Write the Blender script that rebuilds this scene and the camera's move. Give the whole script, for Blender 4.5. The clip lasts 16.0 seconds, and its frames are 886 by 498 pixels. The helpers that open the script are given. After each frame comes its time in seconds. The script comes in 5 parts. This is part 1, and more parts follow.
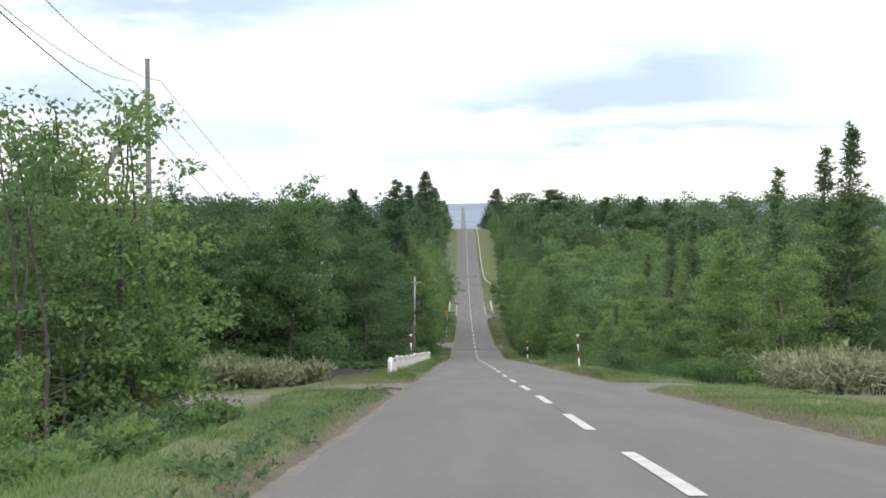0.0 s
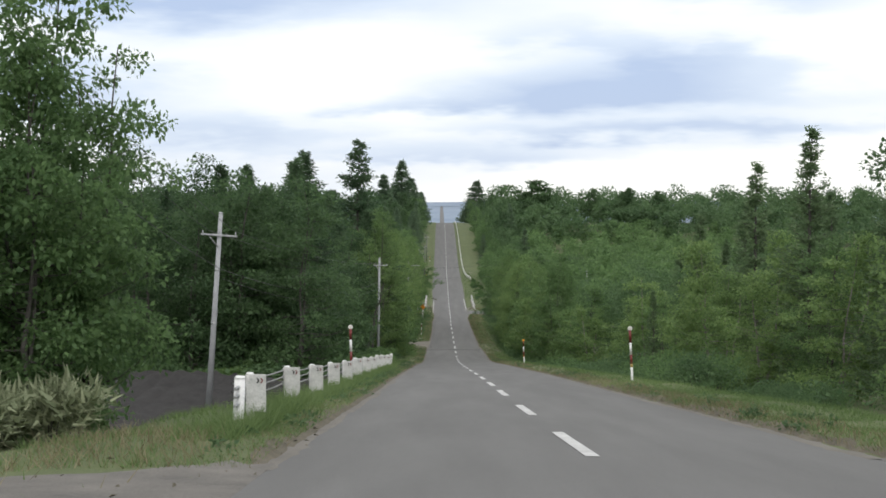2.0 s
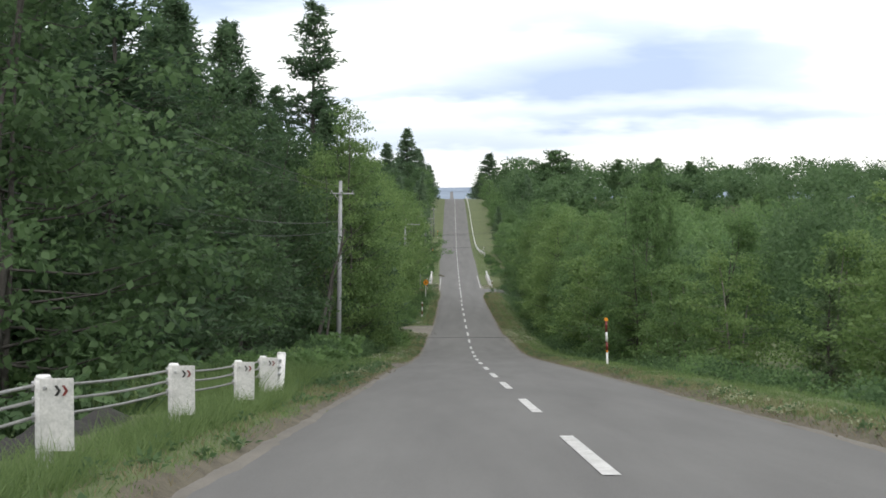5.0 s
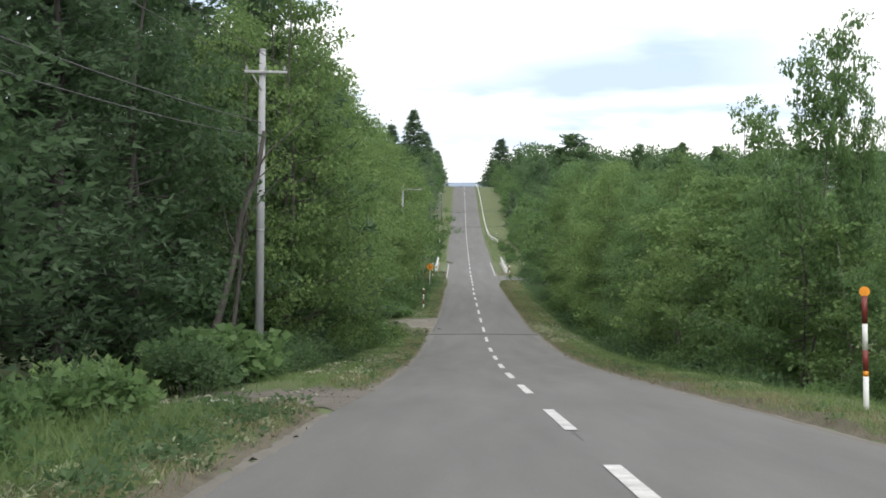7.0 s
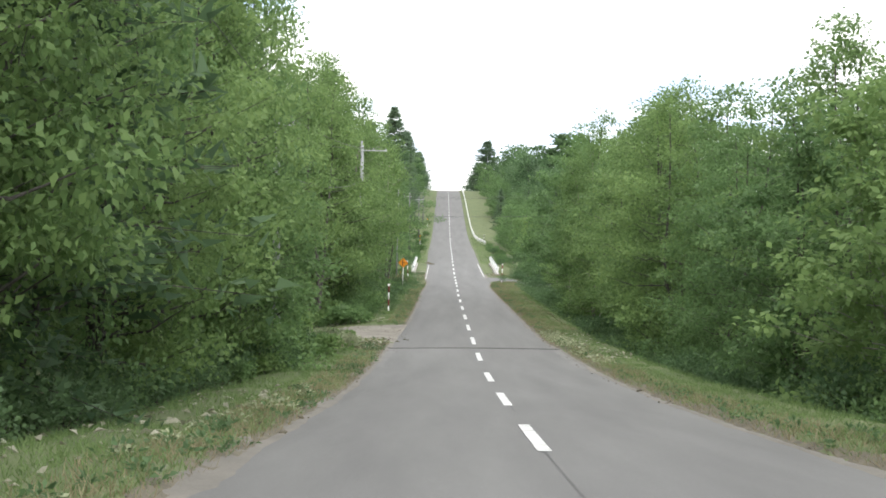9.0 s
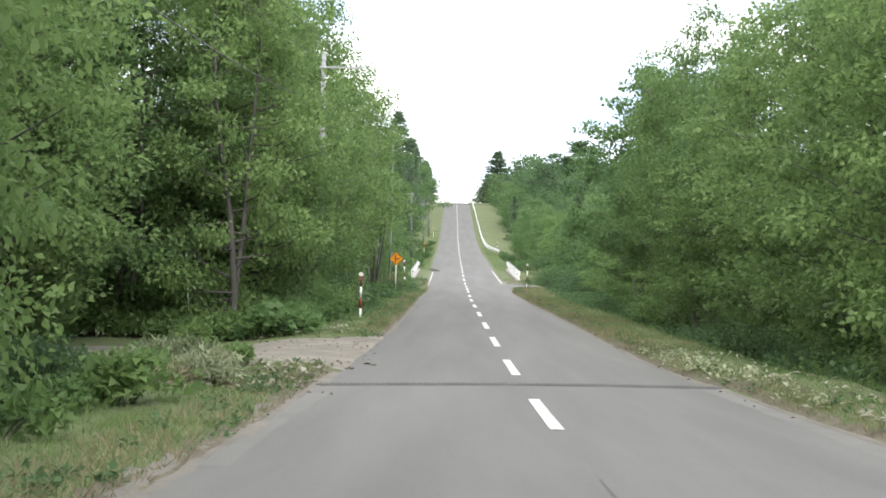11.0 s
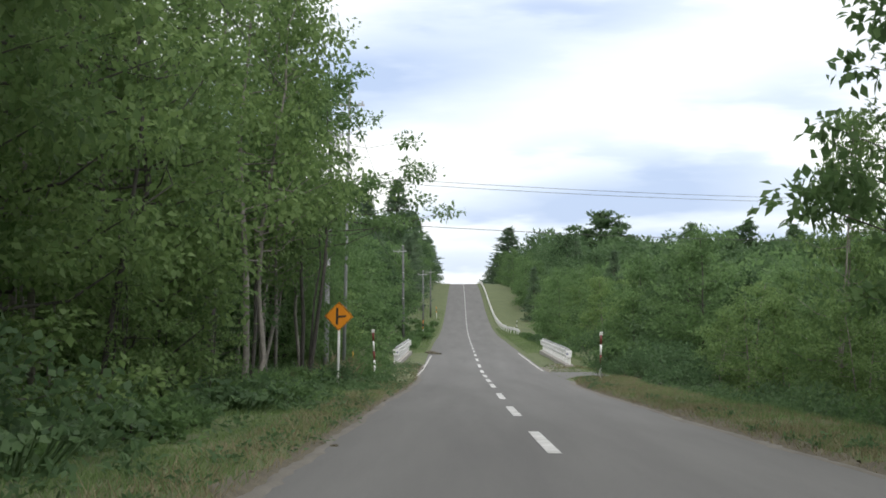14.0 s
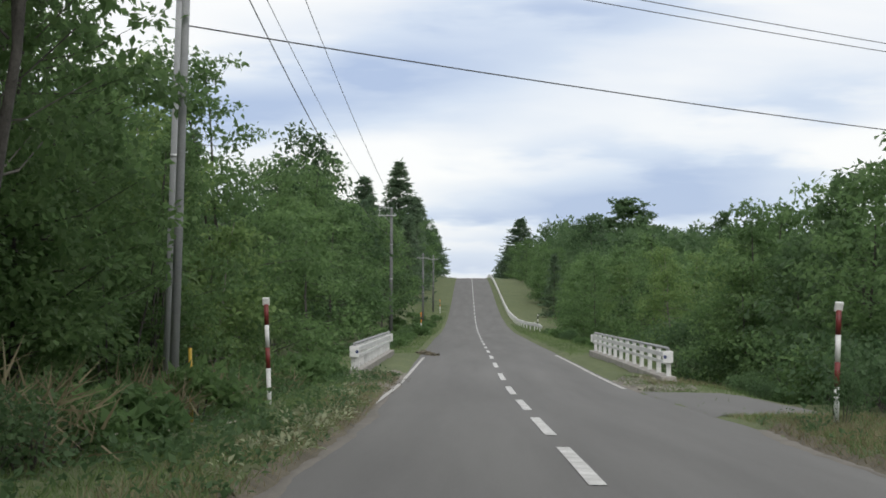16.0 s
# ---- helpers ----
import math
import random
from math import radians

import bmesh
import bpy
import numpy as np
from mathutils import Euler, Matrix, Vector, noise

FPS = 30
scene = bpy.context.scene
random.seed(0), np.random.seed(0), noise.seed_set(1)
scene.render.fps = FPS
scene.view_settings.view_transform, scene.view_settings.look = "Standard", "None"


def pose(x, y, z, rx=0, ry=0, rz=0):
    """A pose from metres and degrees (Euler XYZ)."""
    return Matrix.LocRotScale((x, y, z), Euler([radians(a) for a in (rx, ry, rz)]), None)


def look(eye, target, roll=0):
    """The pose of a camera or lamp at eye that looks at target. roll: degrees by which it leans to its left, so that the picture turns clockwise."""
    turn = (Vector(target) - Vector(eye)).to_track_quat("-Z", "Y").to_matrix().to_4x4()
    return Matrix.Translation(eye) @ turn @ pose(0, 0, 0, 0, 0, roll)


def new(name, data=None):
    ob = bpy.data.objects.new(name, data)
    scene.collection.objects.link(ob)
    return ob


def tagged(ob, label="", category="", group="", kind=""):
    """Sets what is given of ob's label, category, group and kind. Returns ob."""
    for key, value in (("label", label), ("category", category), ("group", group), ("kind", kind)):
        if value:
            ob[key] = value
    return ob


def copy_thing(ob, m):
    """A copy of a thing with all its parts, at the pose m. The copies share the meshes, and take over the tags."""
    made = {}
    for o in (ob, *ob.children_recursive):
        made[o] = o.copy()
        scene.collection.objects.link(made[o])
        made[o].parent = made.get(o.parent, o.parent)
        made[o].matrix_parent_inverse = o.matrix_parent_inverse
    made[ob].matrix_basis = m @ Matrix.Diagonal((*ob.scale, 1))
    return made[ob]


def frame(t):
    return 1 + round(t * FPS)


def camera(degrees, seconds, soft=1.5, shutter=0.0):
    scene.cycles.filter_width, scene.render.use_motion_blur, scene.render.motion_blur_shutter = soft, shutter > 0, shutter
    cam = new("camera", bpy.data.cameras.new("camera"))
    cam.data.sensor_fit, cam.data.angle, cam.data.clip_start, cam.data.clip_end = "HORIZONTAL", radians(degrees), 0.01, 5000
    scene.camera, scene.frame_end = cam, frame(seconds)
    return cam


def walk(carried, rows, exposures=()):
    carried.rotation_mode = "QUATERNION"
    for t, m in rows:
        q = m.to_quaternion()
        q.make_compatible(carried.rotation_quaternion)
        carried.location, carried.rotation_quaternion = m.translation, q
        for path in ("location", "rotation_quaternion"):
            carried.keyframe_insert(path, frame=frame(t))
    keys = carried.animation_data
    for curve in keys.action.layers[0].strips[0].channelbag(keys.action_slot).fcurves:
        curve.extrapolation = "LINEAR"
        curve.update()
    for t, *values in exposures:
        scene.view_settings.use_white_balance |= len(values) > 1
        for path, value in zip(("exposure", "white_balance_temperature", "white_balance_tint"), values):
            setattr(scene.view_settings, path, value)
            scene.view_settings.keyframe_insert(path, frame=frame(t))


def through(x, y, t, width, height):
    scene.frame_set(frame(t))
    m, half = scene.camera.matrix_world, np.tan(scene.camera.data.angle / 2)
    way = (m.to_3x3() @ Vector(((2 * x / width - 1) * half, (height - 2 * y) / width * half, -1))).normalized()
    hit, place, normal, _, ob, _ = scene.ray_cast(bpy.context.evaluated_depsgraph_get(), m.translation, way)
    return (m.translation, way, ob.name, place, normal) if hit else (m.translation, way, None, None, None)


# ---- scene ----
# seconds, place in metres, yaw to the left, pitch up, lean to the left
PATH = [
    (0, -1.697, 0.563, 23.485, 0.716, -1.958, -0.252),
    (0.5, -1.687, 8.985, 22.665, 0.163, -2.062, -0.475),
    (1, -1.671, 17.517, 21.836, 0.001, -1.956, -0.175),
    (1.5, -1.640, 26.270, 20.986, -0.011, -2.106, -0.161),
    (2, -1.590, 35.316, 20.105, -0.073, -1.970, 0.016),
    (2.5, -1.516, 44.568, 19.194, -0.215, -2.020, -0.487),
    (3, -1.432, 53.899, 18.269, -0.169, -2.344, 0.159),
    (3.5, -1.355, 63.187, 17.345, 0.023, -2.366, -0.243),
    (3.7, -1.331, 66.875, 16.980, 0.056, -2.368, -0.052),
    (5.8, -1.327, 104.610, 13.296, 0.519, -2.478, -0.155),
    (6, -1.344, 108.107, 12.950, 0.606, -2.437, -0.160),
    (6.5, -1.387, 116.771, 12.086, 0.833, -2.588, -0.024),
    (7, -1.412, 125.325, 11.232, 0.628, -2.594, 0.193),
    (7.5, -1.395, 133.768, 10.394, 0.267, -2.424, -0.091),
    (8, -1.323, 142.107, 9.567, 0.143, -2.362, 0.068),
    (8.5, -1.221, 150.385, 8.744, 0.240, -2.550, -0.211),
    (9, -1.124, 158.653, 7.921, 0.055, -2.114, 0.459),
    (9.2, -1.095, 161.969, 7.591, -0.123, -2.082, 0.437),
    (11.3, -1.075, 197.200, 4.375, 0.485, -0.841, 0.444),
    (11.5, -1.074, 200.574, 4.127, 0.382, -0.441, -0.195),
    (11.7, -1.069, 203.951, 3.894, 0.487, -0.343, -0.194),
    (12, -1.060, 209.027, 3.578, 0.497, 0.267, 0.183),
    (12.5, -1.046, 217.537, 3.152, 0.424, 1.107, -0.007),
    (13, -1.047, 226.145, 2.826, 0.543, 2.249, 0.185),
    (13.5, -1.073, 234.885, 2.547, 0.703, 2.057, -0.468),
    (14, -1.113, 243.764, 2.285, 0.608, 2.065, -0.101),
    (14.5, -1.146, 252.784, 2.023, 0.551, 1.969, 0.576),
    (15, -1.159, 261.937, 1.745, 0.568, 1.939, 0.313),
    (15.5, -1.155, 271.185, 1.456, 0.712, 2.157, 0.156),
    (16, -1.143, 280.481, 1.160, 0.892, 2.083, 0.338),
]
cam = camera(31.82, 16.0, soft=1.7)
walk(cam, [(t, pose(x, y, z, 90 + pitch, 0, yaw) @ pose(0, 0, 0, 0, 0, lean))
           for t, x, y, z, yaw, pitch, lean in PATH],
     exposures=[(0.0, 0.42), (0.6, 0.2), (1.5, 0.06), (3.5, 0.02), (5.8, 0.42), (7.0, 0.5), (8.0, 0.68), (9.0, 1.05), (10.5, 1.18), (12.0, 1.12), (13.2, 0.55), (14.0, 0.2), (15.0, -0.02), (16.0, -0.1)])

# ---------------------------------------------------------------- world and sun
def node(tree, kind, x=0, y=0, **values):
    n = tree.nodes.new(kind)
    n.location = (x, y)
    for key, value in values.items():
        n.inputs[key.replace("_", " ")].default_value = value
    return n


def ramp(tree, source, stops):
    n = tree.nodes.new("ShaderNodeValToRGB")
    while len(n.color_ramp.elements) < len(stops):
        n.color_ramp.elements.new(0.5)
    for e, (at, colour) in zip(n.color_ramp.elements, stops):
        e.position, e.color = at, (*colour, 1)
    tree.links.new(source, n.inputs["Fac"])
    return n


world = bpy.data.worlds.new("world")
scene.world = world
world.use_nodes = True
wt = world.node_tree
wt.nodes.clear()
sky = wt.nodes.new("ShaderNodeTexSky")
sky.sky_type, sky.sun_disc = "NISHITA", False
sky.sun_elevation, sky.sun_rotation = radians(43), radians(172)
sky_bg = node(wt, "ShaderNodeBackground", Strength=0.09)
wt.links.new(sky.outputs[0], sky_bg.inputs["Color"])
coords = wt.nodes.new("ShaderNodeTexCoord")
# cloud deck: the direction divided by its height gives a flat layer seen in perspective
split = wt.nodes.new("ShaderNodeSeparateXYZ")
wt.links.new(coords.outputs["Generated"], split.inputs[0])
lift = wt.nodes.new("ShaderNodeMath")
lift.operation, lift.inputs[1].default_value = "ADD", 0.24
wt.links.new(split.outputs["Z"], lift.inputs[0])
high = wt.nodes.new("ShaderNodeMath")
high.operation, high.inputs[1].default_value = "MAXIMUM", 0.05
wt.links.new(lift.outputs[0], high.inputs[0])
flat = wt.nodes.new("ShaderNodeVectorMath")
flat.operation = "DIVIDE"
wt.links.new(coords.outputs["Generated"], flat.inputs[0])
wt.links.new(high.outputs[0], flat.inputs[1])
place_clouds = node(wt, "ShaderNodeMapping")
place_clouds.inputs["Location"].default_value = (0.35, 1.2, 0.0)
place_clouds.inputs["Scale"].default_value = (1.0, 1.35, 0.0)
wt.links.new(flat.outputs[0], place_clouds.inputs["Vector"])
cloud = node(wt, "ShaderNodeTexNoise", Scale=0.85, Detail=5.0, Roughness=0.48, Distortion=0.3)
wt.links.new(place_clouds.outputs[0], cloud.inputs["Vector"])


def calc(operation, a, b=0.0, c=0.0):
    """A sum on sockets or numbers in the sky's nodes."""
    n = wt.nodes.new("ShaderNodeMath")
    n.operation = operation
    for socket, value in zip(n.inputs, (a, b, c)):
        if isinstance(value, (int, float)):
            socket.default_value = value
        else:
            wt.links.new(value, socket)
    return n.outputs[0]


# grey-blue gaps in the deck ahead: bearing and height over the horizon as tangents, then their spread
GAPS = [(0.110, 0.068, 0.13, 0.014, 0.9), (0.155, 0.088, 0.06, 0.014, 0.8), (0.13, 0.040, 0.14, 0.008, 0.85), (0.02, 0.058, 0.07, 0.007, 0.5), (-0.214, 0.126, 0.15, 0.016, 1.0), (-0.255, 0.068, 0.10, 0.024, 0.9),
        (-0.13, 0.042, 0.07, 0.010, 0.5), (-0.045, 0.156, 0.10, 0.024, 1.0), (0.06, 0.190, 0.09, 0.016, 0.8), (0.02, 0.026, 0.12, 0.006, 0.5), (0.22, 0.130, 0.06, 0.02, 0.5), (0.07, 0.10, 0.06, 0.008, 0.3)]
ahead = calc("MAXIMUM", split.outputs["Y"], 0.05)
fray = node(wt, "ShaderNodeTexNoise", Scale=9.0, Detail=4.0, Roughness=0.55)
fray_lie = node(wt, "ShaderNodeMapping")
fray_lie.inputs["Scale"].default_value = (1.0, 0.0, 4.5)
wt.links.new(coords.outputs["Generated"], fray_lie.inputs["Vector"])
wt.links.new(fray_lie.outputs[0], fray.inputs["Vector"])
wobble = calc("SUBTRACT", fray.outputs["Fac"], 0.5)
bearing = calc("MULTIPLY_ADD", wobble, 0.22, calc("DIVIDE", split.outputs["X"], ahead))
rise = calc("MULTIPLY_ADD", wobble, 0.05, calc("DIVIDE", split.outputs["Z"], ahead))
gap = 0.0
for u0, v0, su, sv, deep_blue in GAPS:
    du = calc("DIVIDE", calc("SUBTRACT", bearing, u0), su)
    dv = calc("DIVIDE", calc("SUBTRACT", rise, v0), sv)
    fall = calc("EXPONENT", calc("MULTIPLY", calc("ADD", calc("MULTIPLY", du, du), calc("MULTIPLY", dv, dv)), -1.0))
    gap = calc("MULTIPLY_ADD", fall, deep_blue, gap)
torn = calc("MULTIPLY", gap, calc("MULTIPLY_ADD", fray.outputs["Fac"], 1.6, 0.2))
cover = calc("MULTIPLY_ADD", torn, -0.23, calc("MULTIPLY_ADD", cloud.outputs["Fac"], 0.40, 0.365))
cloud_colour = ramp(wt, cover, [(0.33, (0.45, 0.55, 0.76)), (0.45, (0.68, 0.76, 0.89)), (0.56, (1.0, 1.0, 0.99))])
cloud_bg = node(wt, "ShaderNodeBackground", Strength=1.15)
wt.links.new(cloud_colour.outputs["Color"], cloud_bg.inputs["Color"])
both = wt.nodes.new("ShaderNodeMixShader")
both.inputs["Fac"].default_value = 0.86
wt.links.new(sky_bg.outputs[0], both.inputs[1])
wt.links.new(cloud_bg.outputs[0], both.inputs[2])
wout = wt.nodes.new("ShaderNodeOutputWorld")
wt.links.new(both.outputs[0], wout.inputs["Surface"])

sun = new("sun", bpy.data.lights.new("sun", "SUN"))
sun.data.energy, sun.data.angle, sun.data.color = 1.6, radians(30), (1.0, 0.975, 0.94)
sun.matrix_world = look((0, 0, 100), (-12, 84, 20))

# ---------------------------------------------------------------- materials
def material(name, low, high, scale=4.0, fine=60.0, rough=0.85, bump=0.3, metal=0.0, depth=0.01, stretch=None):
    """A surface whose colour wanders between two colours, coarse and fine, with a fine relief."""
    m = bpy.data.materials.new(name)
    m.use_nodes = True
    t = m.node_tree
    b = t.nodes["Principled BSDF"]
    b.inputs["Roughness"].default_value, b.inputs["Metallic"].default_value = rough, metal
    c = t.nodes.new("ShaderNodeTexCoord")
    n1 = node(t, "ShaderNodeTexNoise", Scale=scale, Detail=6.0, Roughness=0.6)
    n2 = node(t, "ShaderNodeTexNoise", Scale=fine, Detail=3.0, Roughness=0.7)
    for n in (n1, n2):
        t.links.new(c.outputs["Object"], n.inputs["Vector"])
    if stretch:
        lie = node(t, "ShaderNodeMapping")
        lie.inputs["Scale"].default_value = stretch
        t.links.new(c.outputs["Object"], lie.inputs["Vector"])
        t.links.new(lie.outputs[0], n1.inputs["Vector"])
    mix = t.nodes.new("ShaderNodeMath")
    mix.operation = "MULTIPLY_ADD"
    mix.inputs[1].default_value, mix.inputs[2].default_value = 0.45, 0.0
    t.links.new(n2.outputs["Fac"], mix.inputs[0])
    add = t.nodes.new("ShaderNodeMath")
    add.operation = "MULTIPLY_ADD"
    add.inputs[1].default_value = 0.55
    t.links.new(n1.outputs["Fac"], add.inputs[0])
    t.links.new(mix.outputs[0], add.inputs[2])
    r = ramp(t, add.outputs[0], [(0.35, low), (0.65, high)])
    t.links.new(r.outputs["Color"], b.inputs["Base Color"])
    bp = node(t, "ShaderNodeBump", Strength=bump, Distance=depth)
    t.links.new(add.outputs[0], bp.inputs["Height"])
    t.links.new(bp.outputs[0], b.inputs["Normal"])
    return m


def foliage(name, low, high, through=0.35, rough=0.6):
    """Leaves: a colour for each tree and each leaf, with light that passes through."""
    m = bpy.data.materials.new(name)
    m.use_nodes = True
    t = m.node_tree
    b = t.nodes["Principled BSDF"]
    b.inputs["Roughness"].default_value = rough
    b.inputs["Specular IOR Level"].default_value = 0.3
    geo = t.nodes.new("ShaderNodeNewGeometry")
    info = t.nodes.new("ShaderNodeObjectInfo")
    c = t.nodes.new("ShaderNodeTexCoord")
    n = node(t, "ShaderNodeTexNoise", Scale=0.9, Detail=2.0)
    t.links.new(c.outputs["Object"], n.inputs["Vector"])
    stand = node(t, "ShaderNodeTexNoise", Scale=0.11, Detail=1.0)
    t.links.new(c.outputs["Object"], stand.inputs["Vector"])
    a1 = t.nodes.new("ShaderNodeMath")
    a1.operation, a1.inputs[1].default_value = "MULTIPLY_ADD", 0.45
    t.links.new(geo.outputs["Random Per Island"], a1.inputs[0])
    a2 = t.nodes.new("ShaderNodeMath")
    a2.operation, a2.inputs[1].default_value, a2.inputs[2].default_value = "MULTIPLY_ADD", 0.3, 0.0
    t.links.new(info.outputs["Random"], a2.inputs[0])
    a3 = t.nodes.new("ShaderNodeMath")
    a3.operation, a3.inputs[1].default_value = "MULTIPLY_ADD", 0.35
    a4 = t.nodes.new("ShaderNodeMath")
    a4.operation, a4.inputs[1].default_value = "MULTIPLY_ADD", 0.9
    t.links.new(stand.outputs["Fac"], a4.inputs[0])
    t.links.new(a2.outputs[0], a4.inputs[2])
    a5 = t.nodes.new("ShaderNodeMath")
    a5.operation, a5.inputs[1].default_value = "SUBTRACT", 0.45
    t.links.new(a4.outputs[0], a5.inputs[0])
    t.links.new(n.outputs["Fac"], a3.inputs[0])
    t.links.new(a5.outputs[0], a3.inputs[2])
    t.links.new(a3.outputs[0], a1.inputs[2])
    r = ramp(t, a1.outputs[0], [(0.15, low), (0.9, high)])
    t.links.new(r.outputs["Color"], b.inputs["Base Color"])
    tr = t.nodes.new("ShaderNodeBsdfTranslucent")
    t.links.new(r.outputs["Color"], tr.inputs["Color"])
    mx = t.nodes.new("ShaderNodeMixShader")
    mx.inputs["Fac"].default_value = through
    t.links.new(b.outputs[0], mx.inputs[1])
    t.links.new(tr.outputs[0], mx.inputs[2])
    t.links.new(mx.outputs[0], t.nodes["Material Output"].inputs["Surface"])
    return m


ASPHALT = material("asphalt", (0.098, 0.097, 0.095), (0.149, 0.148, 0.144), 1.1, 45, 0.9, 0.35, stretch=(1.0, 0.05, 1.0))
GRAVEL = material("gravel", (0.13, 0.12, 0.11), (0.26, 0.24, 0.21), 1.2, 30, 0.95, 0.8, depth=0.03)
DARK_GRAVEL = material("dark_gravel", (0.085, 0.080, 0.074), (0.185, 0.172, 0.155), 1.2, 26, 0.95, 0.9, depth=0.03)
MUD = material("brown_earth", (0.070, 0.062, 0.052), (0.165, 0.148, 0.125), 1.0, 16, 0.95, 0.9, depth=0.04)
LINE = material("road_paint", (0.32, 0.32, 0.31), (0.66, 0.66, 0.65), 3.0, 35, 0.7, 0.2)
TURF = material("turf", (0.058, 0.080, 0.030), (0.125, 0.150, 0.060), 0.5, 14, 0.95, 0.8, depth=0.06)
SOIL = material("ploughed_soil", (0.009, 0.0085, 0.0085), (0.030, 0.027, 0.026), 1.6, 9, 0.95, 1.0, depth=0.10)
DIRT = material("dirt", (0.11, 0.10, 0.083), (0.24, 0.22, 0.19), 1.0, 18, 0.95, 0.7, depth=0.03)
BARK = material("bark", (0.034, 0.031, 0.028), (0.105, 0.098, 0.088), 3.0, 25, 0.9, 0.9, depth=0.03)
PALE_BARK = material("pale_bark", (0.10, 0.095, 0.085), (0.30, 0.28, 0.25), 3.0, 20, 0.85, 0.6, depth=0.02)
CONCRETE = material("pole_concrete", (0.24, 0.25, 0.26), (0.37, 0.38, 0.39), 1.5, 40, 0.85, 0.25)
GREY_POLE = material("dark_grey_pole", (0.085, 0.09, 0.09), (0.17, 0.175, 0.175), 2.0, 35, 0.9, 0.4)
WHITE = material("white_paint", (0.55, 0.56, 0.56), (0.80, 0.80, 0.79), 2.5, 30, 0.5, 0.15)
RED = material("red_paint", (0.10, 0.016, 0.015), (0.20, 0.028, 0.025), 5.0, 40, 0.5, 0.1)
ORANGE = material("orange_paint", (0.62, 0.22, 0.015), (0.80, 0.32, 0.03), 5.0, 40, 0.45, 0.1)
AMBER = material("amber_sheet", (0.72, 0.25, 0.012), (0.80, 0.31, 0.02), 3.0, 40, 0.4, 0.05)
BLACK = material("black_paint", (0.012, 0.012, 0.012), (0.03, 0.03, 0.03), 5.0, 40, 0.5, 0.1)
STEEL = material("galvanised_steel", (0.30, 0.31, 0.32), (0.48, 0.49, 0.50), 3.0, 40, 0.45, 0.1, metal=0.6)
CABLE = material("cable", (0.03, 0.03, 0.032), (0.07, 0.07, 0.07), 2.0, 30, 0.6, 0.1)
WIRE_ROPE = material("wire_rope", (0.20, 0.20, 0.20), (0.36, 0.36, 0.35), 8.0, 80, 0.55, 0.3, metal=0.3)
# aerial haze is painted into this blue; the land itself is wooded
HAZY_HILLS = material("hazy_far_hills", (0.15, 0.20, 0.28), (0.24, 0.30, 0.37), 0.006, 0.03, 1.0, 0.0)

LEAF = foliage("broad_leaves", (0.082, 0.150, 0.060), (0.190, 0.300, 0.118), 0.6)
SOD = material("sod", (0.056, 0.048, 0.033), (0.145, 0.128, 0.09), 2.5, 22, 0.95, 0.9, depth=0.03)
SHOULDER = material("gritty_edge", (0.105, 0.098, 0.086), (0.185, 0.170, 0.148), 0.8, 22, 0.95, 0.5, depth=0.02)
OLD_WHITE = material("weathered_white_paint", (0.34, 0.35, 0.34), (0.62, 0.62, 0.60), 6.0, 35, 0.6, 0.3)
MID_LEAF = foliage("far_slope_leaves", (0.060, 0.112, 0.052), (0.140, 0.225, 0.100), 0.55)
LEAF_LIGHT = foliage("light_leaves", (0.098, 0.170, 0.060), (0.225, 0.330, 0.120), 0.55)
LEAF_DARK = foliage("dark_leaves", (0.046, 0.088, 0.042), (0.112, 0.188, 0.078), 0.55)
NEEDLE = foliage("needles", (0.044, 0.086, 0.046), (0.110, 0.178, 0.086), 0.5)
# far conifers: needle colour lightened to stand in for distance haze
HAZED_NEEDLE = foliage("hazed_needles", (0.082, 0.135, 0.084), (0.165, 0.240, 0.138), 0.55)
NEEDLE_LIGHT = foliage("larch_needles", (0.072, 0.125, 0.060), (0.165, 0.240, 0.115), 0.5)
SASA = foliage("bamboo_grass_leaves", (0.105, 0.140, 0.070), (0.36, 0.39, 0.25), 0.35)
GRASS = foliage("grass_blades", (0.070, 0.124, 0.040), (0.178, 0.255, 0.098), 0.5)
DRY_GRASS = foliage("dry_grass_blades", (0.13, 0.115, 0.065), (0.30, 0.265, 0.165), 0.3)

# ---------------------------------------------------------------- the lie of the land
ROAD = 3.3          # half the width of the carriageway
PROFILE = [(-80, 30.1), (1, 22.24), (10, 21.37), (19, 20.49), (28, 19.62), (37, 18.74), (46, 17.85), (55, 16.96), (64, 16.06), (73, 15.18),
           (82, 14.3), (91, 13.43), (100, 12.55), (109, 11.66), (118, 10.76), (127, 9.87), (136, 8.97), (145, 8.08), (154, 7.18),
           (163, 6.29), (172, 5.4), (181, 4.55), (190, 3.75), (199, 3.04), (208, 2.44), (217, 1.98), (226, 1.63), (235, 1.34), (244, 1.08),
           (253, 0.82), (262, 0.54), (271, 0.26), (280, -0.02), (289, -0.27), (300, -0.58), (322, -1.08), (350, -1.14), (390, -1.38),
           (430, -1.48), (460, -1.2), (490, -0.4), (520, 1), (555, 3), (590, 5), (628, 6.75), (650, 7.55), (668, 8), (690, 8.25), (730, 8),
           (780, 6.2), (900, -4), (1100, -19), (1400, -31), (1800, -34), (2400, -26), (3200, -16), (4800, -6)]
_py = np.arange(-80, 4801, 2.0)
_pz = np.interp(_py, *np.array(PROFILE).T)
_k = np.exp(-0.5 * (np.arange(-12, 13) * 2.0 / 4.5) ** 2)
_pz = np.convolve(np.pad(_pz, 12, mode="reflect", reflect_type="odd"), _k / _k.sum(), "valid")


